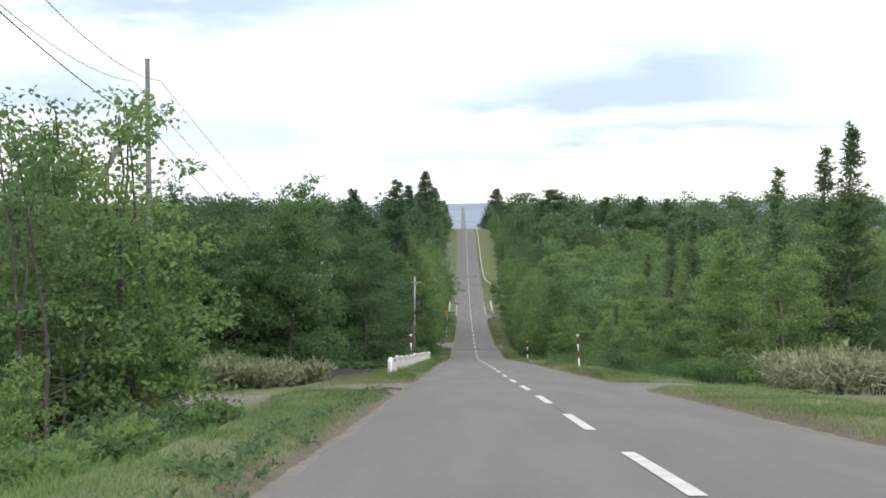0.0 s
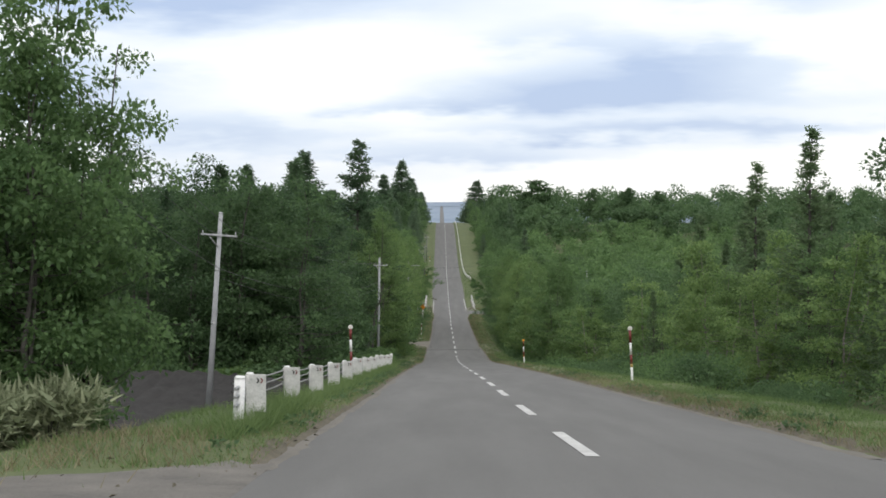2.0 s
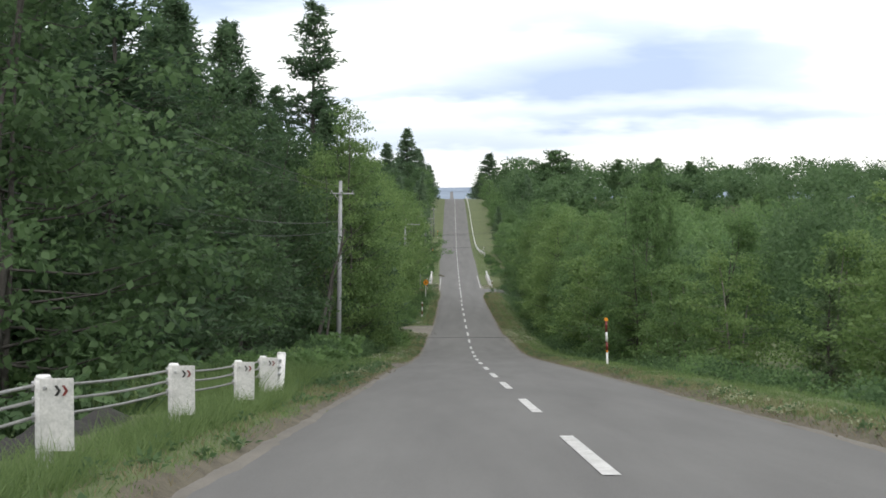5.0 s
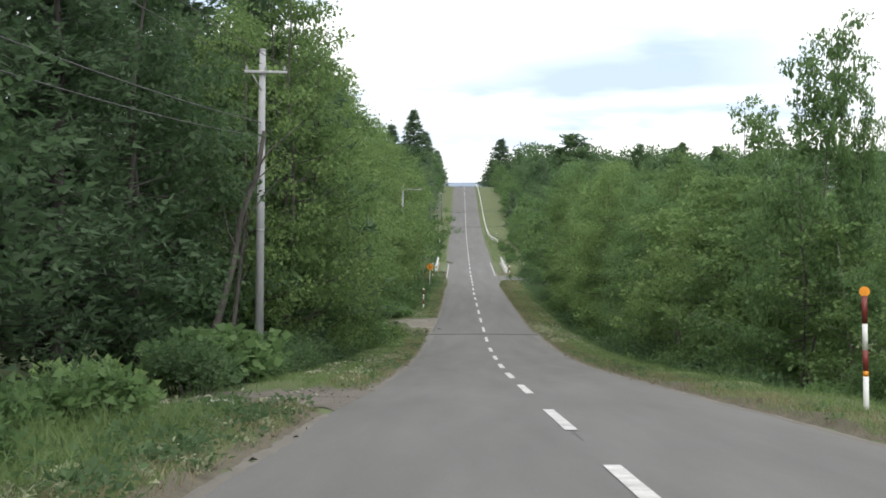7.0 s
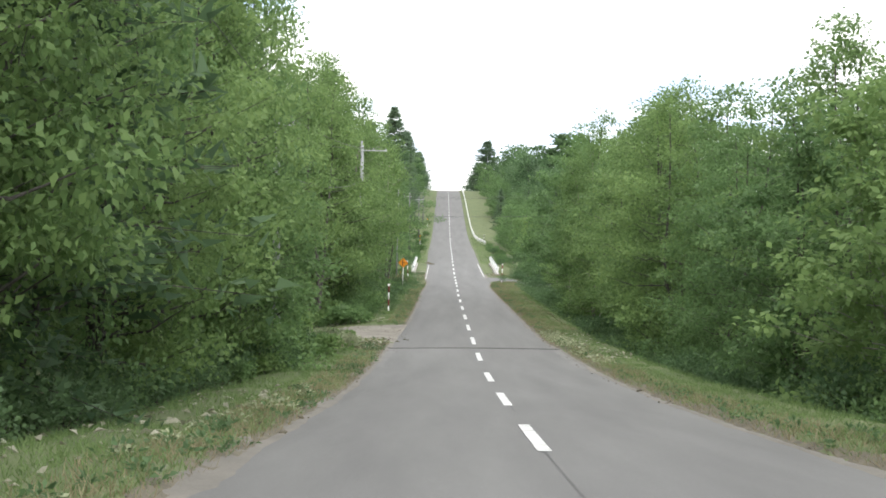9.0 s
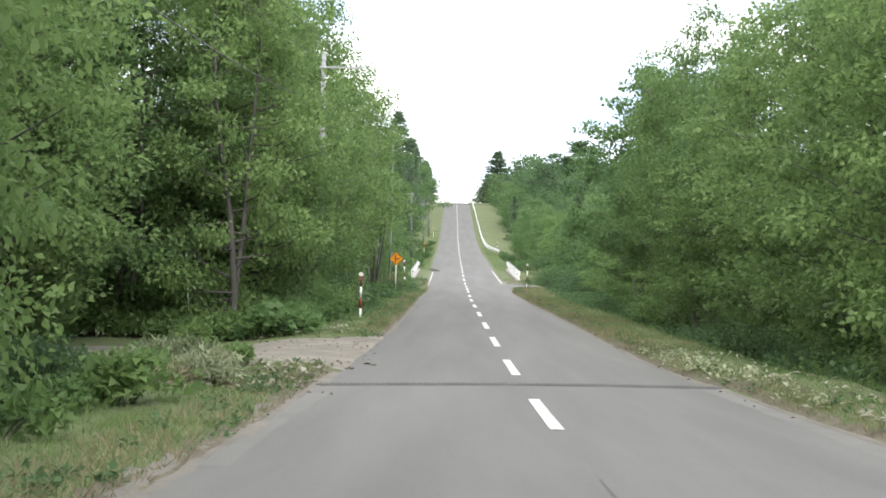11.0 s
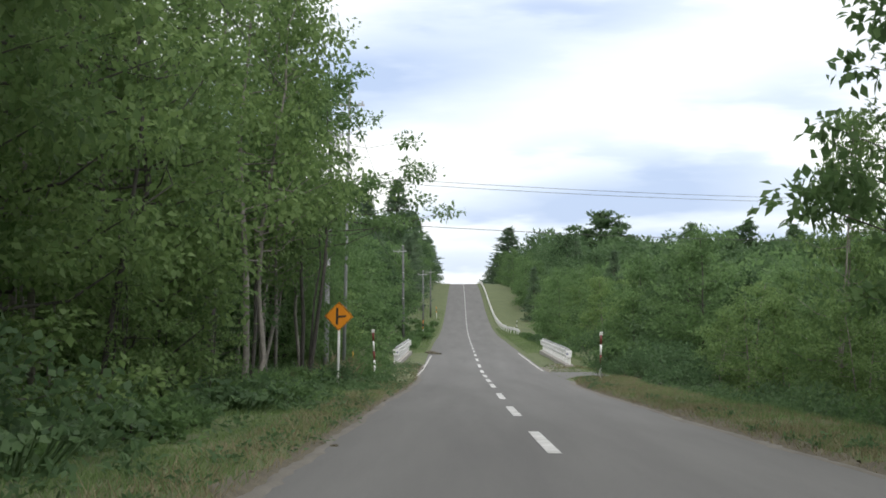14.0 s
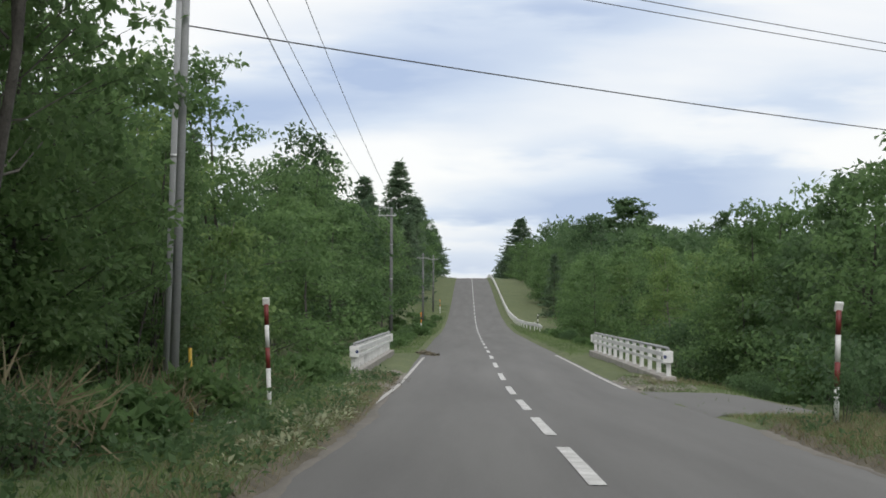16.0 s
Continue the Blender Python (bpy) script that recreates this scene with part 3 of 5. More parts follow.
def conifer(seed, height=12.0, width=5.0, tiers=26, per=6, sprays=30, spray=0.42, mat=NEEDLE, base=0.1, droop=0.25, airy=0.0, taper=0.8, even=0.6):
    rng = np.random.default_rng(seed)
    wood = Wood()
    k = np.linspace(0, 1, 9)
    sway = np.cumsum(rng.normal(0, 0.004 * height, (9, 2)), 0)
    wood.limb(np.stack([sway[:, 0], sway[:, 1], height * k - 0.2], 1), 0.014 * height * (1 - 0.97 * k) + 0.006, 7)
    at, axis = [], []
    for i in range(tiers):
        h = base + (1 - base) * ((i + rng.uniform(-1.2, 1.2)) / tiers)
        h = np.clip(h, base, 0.985)
        for _ in range(per):
            h = np.clip(h + rng.uniform(-1.0, 1.0) / tiers, base, 0.985)
            a = rng.uniform(0, 2 * np.pi)
            long = (width * 0.5 * (1 - h) ** taper + 0.015 * width) * rng.uniform(even, 1.15)
            out = np.array([np.cos(a), np.sin(a), 0])
            start = np.array([np.interp(h, k, sway[:, 0]), np.interp(h, k, sway[:, 1]), h * height])
            rise = rng.uniform(-0.15, 0.3) + 0.6 * h * h
            q = np.linspace(0, 1, 4)
            line = start + out * (long * q)[:, None] + np.array([0, 0, 1.0]) * (long * (rise * q - droop * q * q))[:, None]
            wood.limb(line[[0, 2, 3]], [0.012 + 0.0016 * height * (1 - h), 0.01, 0.004], 3)
            n = max(6, int(sprays * (0.4 + long / (0.5 * width))))
            u = rng.uniform(0.08 + airy, 1.0, n) ** 0.8
            p = start + out * (long * u)[:, None] + np.array([0, 0, 1.0]) * (long * (rise * u - droop * u * u))[:, None]
            side = np.cross(out, (0, 0, 1)) * rng.choice([-1, 1], n)[:, None]
            at.append(p + rng.normal(0, 0.007 * height, (n, 3)))
            axis.append(unit(out * rng.uniform(0.2, 1.0, n)[:, None] + side * rng.uniform(0.1, 1.0, n)[:, None] + rng.normal(0, 0.4, (n, 3)) + np.array([0, 0, 0.1])))
    at, axis = np.concatenate(at), np.concatenate(axis)
    n = len(at)
    face = unit(rng.normal(0, 1.0, (n, 3)) + np.array([0, 0, 0.35]))
    ln = spray * rng.uniform(0.6, 1.25, n)
    return wood.mesh("trunk", BARK), leaf_mesh("crown", at, axis, face, ln, ln * rng.uniform(0.3, 0.5, n), mat, plain=True)


def bush(seed, height=1.4, width=2.2, leaves=1600, leaf=0.14, mat=LEAF, slim=0.6, lobes=9, upright=0.2, plain=True):
    rng = np.random.default_rng(seed)
    wood = Wood()
    cs, rs = [], []
    for _ in range(lobes):
        a, r = rng.uniform(0, 2 * np.pi), width * 0.5 * np.sqrt(rng.uniform(0, 1)) * 0.75
        c = np.array([np.cos(a) * r, np.sin(a) * r, height * rng.uniform(0.35, 0.78)])
        wood.limb([[c[0] * 0.3, c[1] * 0.3, -0.1], c * np.array([0.7, 0.7, 0.6]), c], [0.018, 0.012, 0.005], 4)
        cs.append(c)
        rs.append(height * rng.uniform(0.26, 0.45))
    cs, rs = np.array(cs), np.array(rs)
    pick = rng.integers(0, lobes, leaves)
    way = unit(rng.normal(0, 1, (leaves, 3)))
    at = cs[pick] + way * (rs[pick] * rng.uniform(0, 1, leaves) ** 0.4)[:, None] * np.array([1.25, 1.25, 0.9])
    at[:, 2] = np.abs(at[:, 2])
    axis = unit(way * 0.6 + rng.normal(0, 0.6, (leaves, 3)) + np.array([0, 0, upright]))
    face = unit(rng.normal(0, 0.6, (leaves, 3)) + np.array([0, 0, 1.0]))
    ln = leaf * rng.uniform(0.6, 1.35, leaves)
    return wood.mesh("stem", BARK), leaf_mesh("foliage", at, axis, face, ln, ln * slim * rng.uniform(0.8, 1.2, leaves) * 1.25, mat, plain=plain)


def round_leaves(seed, count=16, leaf=0.2, width=1.0, height=0.6, mat=None):
    """Big round leaves, each cupped, on its own stalk."""
    rng = np.random.default_rng(seed)
    wood, v, f = Wood(), [], []
    for _ in range(count):
        a, r = rng.uniform(0, 2 * np.pi), width * 0.5 * np.sqrt(rng.uniform(0, 1))
        c = np.array([np.cos(a) * r, np.sin(a) * r, height * rng.uniform(0.2, 1.0)])
        wood.limb([[c[0] * 0.4, c[1] * 0.4, -0.05], c * np.array([0.8, 0.8, 0.6]), c], [0.012, 0.010, 0.008], 4)
        n = unit(np.array([np.cos(a) * 0.5, np.sin(a) * 0.5, 1.0]) + rng.normal(0, 0.25, 3))
        u = unit(np.cross(n, (1.0, 0.2, 0.0)))
        w = np.cross(n, u)
        size, first = leaf * rng.uniform(0.65, 1.25), len(v)
        v.append(c - n * 0.03)
        for k in range(12):
            q = 2 * np.pi * k / 12
            s = size * (1 + 0.12 * np.cos(3 * q + a)) * (0.55 if k == 0 else 1)
            v.append(c + (np.cos(q) * u + np.sin(q) * w) * s + n * rng.uniform(-0.03, 0.04))
        f += [(first, first + 1 + k, first + 1 + (k + 1) % 12) for k in range(12)]
    me = bpy.data.meshes.new("foliage")
    me.from_pydata([tuple(map(float, q)) for q in v], [], f)
    me.polygons.foreach_set("use_smooth", [True] * len(f))
    me.materials.append(mat)
    return wood.mesh("stem", mat), me


KINDS = {}


def kind_of(key, name, label, category, meshes, height, group, crown_name="crown", wood_name="trunk"):
    KINDS[key] = (name, label, category, meshes, height, group, crown_name, wood_name)


BROAD = "broadleaved trees along the road"
EVER = "conifers along the road"
EDGE = "leafy green broadleaved tree at the edge of the wood"
for i in range(4):
    kind_of(f"broad{i}", "broadleaf_tree", EDGE, "tree", broadleaf(10 + i, 8.5, 5.4, 10500, 0.145, LEAF, base=0.03, clumps=60, stems=2 + i % 2, tight=0.085), 8.5, BROAD)
for i in range(3):
    kind_of(f"tall{i}", "broadleaf_tree", "tall leafy broadleaved tree leaning out over the verge", "tree",
            broadleaf(15 + i, 12, 6.2, 17000, 0.145, LEAF if i == 0 else LEAF_LIGHT, base=0.05, clumps=84, stems=2, tight=0.07), 12, BROAD)
for i in range(3):
    kind_of(f"dark{i}", "broadleaf_tree", "dense dark green broadleaved tree in the roadside wood", "tree",
            broadleaf(20 + i, 10.5, 6.6, 9500, 0.18, LEAF_DARK, base=0.05, clumps=60, stems=2, tight=0.088), 10.5, BROAD)
for i in range(3):
    kind_of(f"light{i}", "broadleaf_tree", "pale green young broadleaved tree by the road", "tree",
            broadleaf(30 + i, 7, 4.4, 8000, 0.15, LEAF_LIGHT, PALE_BARK, base=0.05, clumps=54, stems=2, tight=0.09), 7, BROAD)
for i in range(2):
    kind_of(f"stem{i}", "broadleaf_tree", "slim tree with bare grey stems below its crown", "tree",
            broadleaf(35 + i, 11, 6.4, 9000, 0.17, LEAF, BARK, base=0.30, clumps=62, stems=2, tight=0.078, girth=0.0075), 11, BROAD)
for i in range(2):
    kind_of(f"open{i}", "broadleaf_tree", "tall thin-crowned tree with loose sprays of leaves", "tree",
            broadleaf(37 + i, 10, 6.6, 9500, 0.18, LEAF, BARK, base=0.24, clumps=80, stems=2, tight=0.062, girth=0.0075), 10, BROAD)
for i in range(3):
    kind_of(f"high{i}", "broadleaf_tree", "tall tree with long bare leaning stems", "tree",
            broadleaf(43 + i, 12.5, 6.0, 9000, 0.17, (LEAF_LIGHT, LEAF, LEAF_LIGHT)[i], PALE_BARK, base=0.34, clumps=70, stems=2, tight=0.08, girth=0.0082, crook=2.0), 12.5, BROAD)
kind_of("arch0", "broadleaf_tree", "high-crowned tree arching out over the road edge", "tree",
        broadleaf(39, 10.6, 8.8, 10500, 0.145, LEAF, BARK, base=0.5, clumps=74, stems=2, tight=0.062, girth=0.0075), 10.6, BROAD)
for i in range(2):
    kind_of(f"sparse{i}", "young_tree", "slender young tree with thin open foliage", "tree",
            broadleaf(40 + i, 7, 3.9, 4800, 0.105, LEAF_LIGHT if i == 0 else LEAF, BARK, base=0.12, clumps=52, stems=3, tight=0.07, ragged=1.2, girth=0.007), 7, "slender young trees")
for i in range(2):
    kind_of(f"larch{i}", "larch_tree", "tall feathery larch with drooping branches", "tree",
            conifer(50 + i, 12, 5.2, 60, 5, 24, 0.26, NEEDLE_LIGHT, 0.05, -0.15, 0.0, 1.0, 0.5), 12, EVER)
for i in range(2):
    kind_of(f"darklarch{i}", "larch_tree", "tall dark larch with bare lower trunk", "tree",
            conifer(55 + i, 17, 9.5, 52, 6, 36, 0.34, NEEDLE, 0.10, 0.12, 0.0, 0.85, 0.5), 17, EVER)
for i in range(2):
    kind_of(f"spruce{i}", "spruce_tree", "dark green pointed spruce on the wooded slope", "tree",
            conifer(60 + i, 12, 6.4, 48, 6, 12, 0.52, HAZED_NEEDLE, 0.03, 0.1, 0.0, 0.95, 0.7), 12, EVER)
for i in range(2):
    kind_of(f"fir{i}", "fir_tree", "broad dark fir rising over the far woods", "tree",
            conifer(65 + i, 22, 12.0, 64, 8, 14, 0.85, HAZED_NEEDLE, 0.03, 0.08, 0.0, 0.95, 0.75), 22, EVER)
for i in range(2):
    kind_of(f"dome{i}", "broadleaf_tree", "large round-crowned tree standing above the far woods", "tree",
            broadleaf(67 + i, 17, 15, 6500, 0.55, MID_LEAF, base=0.3, clumps=60, stems=1, tight=0.10, plain=True), 17, BROAD)
for i in range(3):
    kind_of(f"farbroad{i}", "broadleaf_tree", "green broadleaved tree deeper in the wood", "tree",
            broadleaf(110 + i, 9, 6.2, 4200, 0.22, (LEAF, LEAF_DARK, LEAF)[i], base=0.06, clumps=40, stems=1, tight=0.12, plain=True), 9, BROAD)
for i in range(3):
    kind_of(f"shrub{i}", "shrub", "leafy green shrub at the foot of the trees", "shrub",
            bush(70 + i, 1.6, 2.8, 1900, 0.095, (MID_LEAF, MID_LEAF, LEAF)[i], plain=False), 1.6, "roadside shrubs", "foliage", "stem")
for i in range(2):
    kind_of(f"weed{i}", "weed_clump", "low clump of broad-leaved green weeds on the verge", "plant",
            bush(80 + i, 0.8, 1.9, 700, 0.12, LEAF, 0.75), 0.8, "verge weeds", "foliage", "stem")
for i in range(2):
    kind_of(f"pale_weed{i}", "weed_clump", "low clump of pale green leafy weeds", "plant",
            bush(82 + i, 0.9, 2.0, 700, 0.14, LEAF_LIGHT, 0.75), 0.9, "verge weeds", "foliage", "stem")
for i in range(2):
    kind_of(f"butterbur{i}", "butterbur_clump", "clump of large round green butterbur leaves", "plant",
            round_leaves(85 + i, 70, 0.085, 1.7, 0.6, MID_LEAF), 0.6, "verge weeds", "foliage", "stem")
for i in range(2):
    kind_of(f"sasa{i}", "bamboo_grass_clump", "pale green clump of dwarf bamboo grass", "plant",
            bush(90 + i, 1.3, 2.8, 1500, 0.28, SASA, 0.22, 12, 0.5), 1.3, "dwarf bamboo thickets", "foliage", "stem")
for i in range(2):
    kind_of(f"bigleaf{i}", "shrub", "knee-high shrub with large bright green leaves", "shrub",
            bush(98 + i, 1.3, 2.0, 420, 0.24, LEAF, 0.75, plain=False), 1.3, "roadside shrubs", "foliage", "stem")
for i in range(2):
    kind_of(f"reed{i}", "dry_reed_clump", "clump of bent straw-coloured dry reeds and stalks", "plant",
            bush(95 + i, 1.0, 1.5, 190, 0.40, DRY_GRASS, 0.05, 9, 0.45), 1.0, "dry reeds", "foliage", "stem")

FIRST = {}
planting = random.Random(5)


def grow(key, x, y, height=None, sink=0.05, fat=1.0):
    """Plants one of a kind on the ground at a height."""
    if height and height > 10 and key[:-1] in ("broad", "light"):
        key = "tall" + str(int(key[-1]) % 3)
    name, label, category, (wood, crown), own, group, crown_name, wood_name = KINDS[key]
    h = height or own
    s = h / own
    m = Matrix.LocRotScale((x, y, float(ground_z(x, y)) - sink), Euler((0, 0, planting.uniform(0, 6.28))), (s * fat, s * fat, s))
    if key in FIRST:
        return copy_thing(FIRST[key], Matrix.LocRotScale(m.translation, m.to_quaternion(), (1, 1, 1)) @ Matrix.Diagonal((fat * s / FIRST[key].scale[0], fat * s / FIRST[key].scale[1], s / FIRST[key].scale[2], 1)))
    FIRST[key] = plant(name, label, category, wood, crown, group, crown_name, wood_name)
    FIRST[key].matrix_basis = m
    return FIRST[key]


def choose(*keys):
    return planting.choice(keys)


def row(side, y0, y1, gap, x0, x1, h0, h1, keys, fat=(0.9, 1.2)):
    """A loose row of plants on one side of the road (-1 left, 1 right)."""
    y = y0
    while y < y1:
        grow(choose(*keys), side * planting.uniform(x0, x1), y + planting.uniform(-0.3, 0.3) * gap, planting.uniform(h0, h1), fat=planting.uniform(*fat))
        y += gap * planting.uniform(0.75, 1.25)

B4 = ("broad0", "broad1", "broad2", "broad3")
D3 = ("dark0", "dark1", "dark2")
L3 = ("light0", "light1", "light2")
S3 = ("stem0", "stem1", "open0")
DEEP = []


def deep(side, y0, y1, gap, x0, x1, h0, h1):
    """Trees behind the front row, gathered into one wood."""
    y = y0
    while y < y1:
        DEEP.append((side * planting.uniform(x0, x1), y, planting.uniform(h0, h1)))
        y += gap * planting.uniform(0.7, 1.3)


F3 = ("farbroad0", "farbroad1", "farbroad2")
SH = ("shrub0", "shrub1", "shrub2")
FAR = []


def far_row(side, y0, y1, gap, x0, x1, h0, h1):
    """Trees behind those along the far slope, gathered into one wood."""
    y = y0
    while y < y1:
        FAR.append((side * planting.uniform(x0, x1), y, planting.uniform(h0, h1)))
        y += gap * planting.uniform(0.7, 1.3)


# left side, from the hill top down
grow("sparse0", -7.4, 28, 7.5, fat=1.15)
grow("sparse1", -9.4, 28.6, 7.4, fat=1.2)
grow("light1", -9.8, 31.0, 6.2)
grow("light0", -8.4, 27.0, 5.6, fat=0.9)
grow("broad2", -11.4, 34.0, 6.4)
grow("broad0", -13.5, 36.0, 6.6)
grow("sparse0", -8.8, 29.5, 7.2, fat=1.1)
grow("sparse1", -8.2, 25, 6.6, fat=1.1)
grow("sparse0", -10.4, 31, 7.4, fat=1.1)
grow("light2", -8.0, 32, 5.2)
grow("light0", -9.6, 33, 5.4)
grow("light1", -11.5, 36, 4.6)
row(-1, 10, 30, 1.1, 6.0, 8.4, 0.7, 1.2, SH)
row(-1, 9, 24, 1.2, 5.4, 6.6, 0.35, 0.7, ("pale_weed0", "pale_weed1", "weed0"))
row(-1, 21, 33, 2.2, 7.4, 10, 2.2, 3.4, L3 + ("broad0",))
row(-1, 20, 38, 3.5, 9.5, 14, 2.5, 4.0, L3 + SH)
row(-1, 52.5, 60, 0.9, 7.2, 9.5, 0.8, 1.1, ("sasa0", "sasa1"))
row(-1, 52, 58, 0.6, 9.5, 17, 1.0, 1.3, ("sasa0", "sasa1"))
grow("open0", -8.8, 61.6, 8.3, fat=0.85)
grow("broad1", -8.0, 62.8, 7.3, fat=0.8)
grow("broad0", -8.4, 60.8, 6.6, fat=0.95)
row(-1, 59, 64, 1.2, 9.4, 13, 3.0, 5.2, ("broad2", "dark1", "light0"), (1.1, 1.4))
grow("dark2", -9.8, 63.2, 6.7, fat=1.1)
grow("broad3", -12.0, 61.5, 6.2, fat=1.2)
grow("broad2", -10.6, 60.2, 6.4)
grow("dark1", -11.9, 60.4, 6.9)
grow("broad0", -10.0, 62.2, 6.8)
grow("dark0", -14.5, 62.5, 6.4, fat=1.25)
row(-1, 56, 64, 0.8, 13, 30, 6.2, 7.4, B4 + D3, (1.1, 1.3))
row(-1, 54, 60, 2.0, 12.5, 17, 4.2, 5.2, B4 + D3, (1.1, 1.3))
deep(-1, 30, 62, 6, 16, 30, 5, 7)
deep(-1, 60, 112, 6, 40, 46, 7, 9)
row(-1, 117, 132, 1.6, 17, 32, 10.4, 12.0, D3, (1.0, 1.2))
row(-1, 118, 132, 2.6, 12, 17, 9.8, 11.2, D3)
row(-1, 134, 172, 2.4, 19, 40, 14.5, 16.5, ("dark0", "dark1", "dark2", "darklarch0"), (0.9, 1.1))
row(-1, 117, 127, 2.6, 8.6, 13, 10.0, 12.0, D3, (1.0, 1.2))
row(-1, 126, 137, 3.0, 9.2, 11.4, 9.5, 12, ("darklarch0", "darklarch1"), (1.1, 1.3))
for x, y, h in ((-12.2, 150, 15.5), (-15.5, 148, 14.5), (-18, 152, 15.2), (-13.5, 160, 16.5)):
    grow(choose("darklarch0", "darklarch1"), x, y, h)
row(-1, 134, 166, 3.8, 9.8, 11.8, 10, 12.8, ("darklarch0", "darklarch1", "dark1", "darklarch0"), (0.8, 1.0))
row(-1, 168, 178, 3.6, 9.0, 11.0, 10.5, 12.8, ("darklarch0", "dark1"), (0.85, 1.0))
row(-1, 132, 160, 5.0, 14, 20, 10, 12, ("darklarch0", "farbroad1", "darklarch1"))
row(-1, 160, 182, 5.0, 13, 19, 12.5, 15, ("darklarch0", "darklarch1"))
grow("broad2", -6.5, 199.6, 7.6)
grow("broad0", -6.6, 248.0, 7.4)
grow("light2", -6.0, 249.6, 6.6, fat=0.75)
grow("broad3", -7.4, 311.0, 6.4, fat=0.8)
grow("arch0", -6.2, 295.5, 11.2, fat=0.95)
grow("open0", -7.9, 303.5, 8.8)
for key, x, y, h in (("dark1", -10.5, 176, 12.5), ("dark0", -12.0, 180, 12.5), ("dark2", -9.8, 170, 11.5), ("darklarch1", -8.4, 178.5, 14.5), ("darklarch0", -12.0, 186, 17)):
    grow(key, x, y, h)
for key, x, y, h in (("darklarch1", -10.2, 141.5, 12.6), ("darklarch0", -9.8, 148.0, 12.8), ("darklarch1", -10.4, 159.5, 13.2), ("dark1", -9.6, 164.0, 11.5)):
    grow(key, x, y, h)
grow("darklarch0", -9.6, 182.4, 21.4)
grow("darklarch1", -14.6, 183, 20.4)
row(-1, 172, 212, 3.0, 7.2, 8.8, 11.0, 14.5, ("tall0", "tall1", "tall2", "tall1", "light1"), (0.75, 0.95))
row(-1, 239, 257, 3.2, 7.4, 8.8, 12.0, 15.0, ("tall1", "tall2"), (0.75, 0.95))
for key, x, y, h in (("tall1", -11.0, 240.5, 14.0), ("tall2", -13.2, 243.0, 14.5), ("tall1", -9.6, 243.5, 13.5)):
    grow(key, x, y, h)
row(-1, 219, 233, 4.0, 14, 18, 9, 12, S3)
row(-1, 258, 283, 3.6, 7.6, 9.2, 12.5, 15.0, ("tall1", "high0", "tall2", "high2", "light1"), (0.75, 0.95))
row(-1, 259, 284, 5.0, 7.2, 8.4, 4.5, 6.5, ("sparse0", "light0", "light2", "sparse0"), (0.9, 1.2))
for key, x, y, h in (("high0", -7.2, 285.0, 14.0), ("high1", -8.8, 288.0, 14.5), ("high2", -6.8, 290.0, 13.0), ("high0", -8.2, 294.5, 13.5), ("high1", -7.3, 298.5, 11.8)):
    grow(key, x, y, h, fat=0.8)
row(-1, 254, 282, 6.0, 9.8, 12.0, 12.0, 13.6, B4 + L3)
for key, x, y, h in (("sparse0", -6.6, 268.5, 4.2), ("sparse1", -6.9, 274.0, 3.6), ("sparse0", -7.0, 279.5, 3.8)):
    grow(key, x, y, h)
row(-1, 299, 328, 4.2, 8.6, 10.2, 6.0, 8.6, ("broad0", "broad2", "light1", "broad3"))
for x, y, h in ((-10.0, 303.0, 11.5), (-11.5, 306.5, 11.0), (-12.5, 298, 12.0)):
    grow(choose("broad1", "broad2", "light0"), x, y, h)
for key, x, y, h in (("broad2", -7.5, 323.0, 9.7), ("light1", -8.6, 318.0, 8.8), ("broad0", -9.6, 313.0, 9.4)):
    grow(key, x, y, h)
row(-1, 310, 328, 3.4, 7.0, 8.2, 3.0, 5.0, ("light0", "broad1", "light2"))
deep(-1, 176, 212, 4.0, 12, 18, 9, 11)
deep(-1, 236, 292, 4.0, 12, 18, 9, 11)
row(-1, 213, 238, 2.2, 11.5, 15, 11, 14, ("tall1", "tall2", "light1"))
deep(-1, 214, 240, 1.6, 17, 23, 6, 8)
row(-1, 214, 238, 1.6, 13, 22, 1.4, 2.2, ("shrub2", "pale_weed0"))
for k in range(16):
    grow(choose("pale_weed0", "pale_weed1", "shrub2"), -5.4 - 0.85 * k, 236.6 + planting.uniform(-0.6, 0.6), planting.uniform(0.6, 1.05))
for k in range(9):
    grow(choose("pale_weed0", "pale_weed1", "shrub2"), -7.5 - 1.5 * k, 238.6 + planting.uniform(-0.5, 0.5), planting.uniform(1.0, 1.5))
for key, x, y, h in (("tall0", -10.5, 238.5, 13.2), ("tall2", -13.8, 240.5, 13.5), ("tall1", -9.2, 243.5, 13.0), ("tall0", -16.5, 238.5, 12.5)):
    grow(key, x, y, h)
deep(-1, 292, 332, 4.5, 12, 18, 7, 10)
deep(-1, 276, 298, 1.8, 9.5, 13.5, 9.5, 11)
row(-1, 119, 146, 2.8, 6.6, 8.2, 0.8, 1.3, SH + ("weed0", "weed1"))
row(-1, 157, 213, 2.4, 6.2, 7.2, 0.9, 1.6, ("shrub0", "shrub1"))
row(-1, 237, 260, 2.2, 5.9, 7.0, 0.9, 2.0, SH)
row(-1, 260, 281, 2.0, 6.8, 8.6, 0.7, 1.2, SH)
row(-1, 281, 295, 1.8, 6.0, 7.2, 0.7, 1.3, SH)
row(-1, 293, 328, 2.8, 6.6, 8.0, 0.9, 1.6, SH)
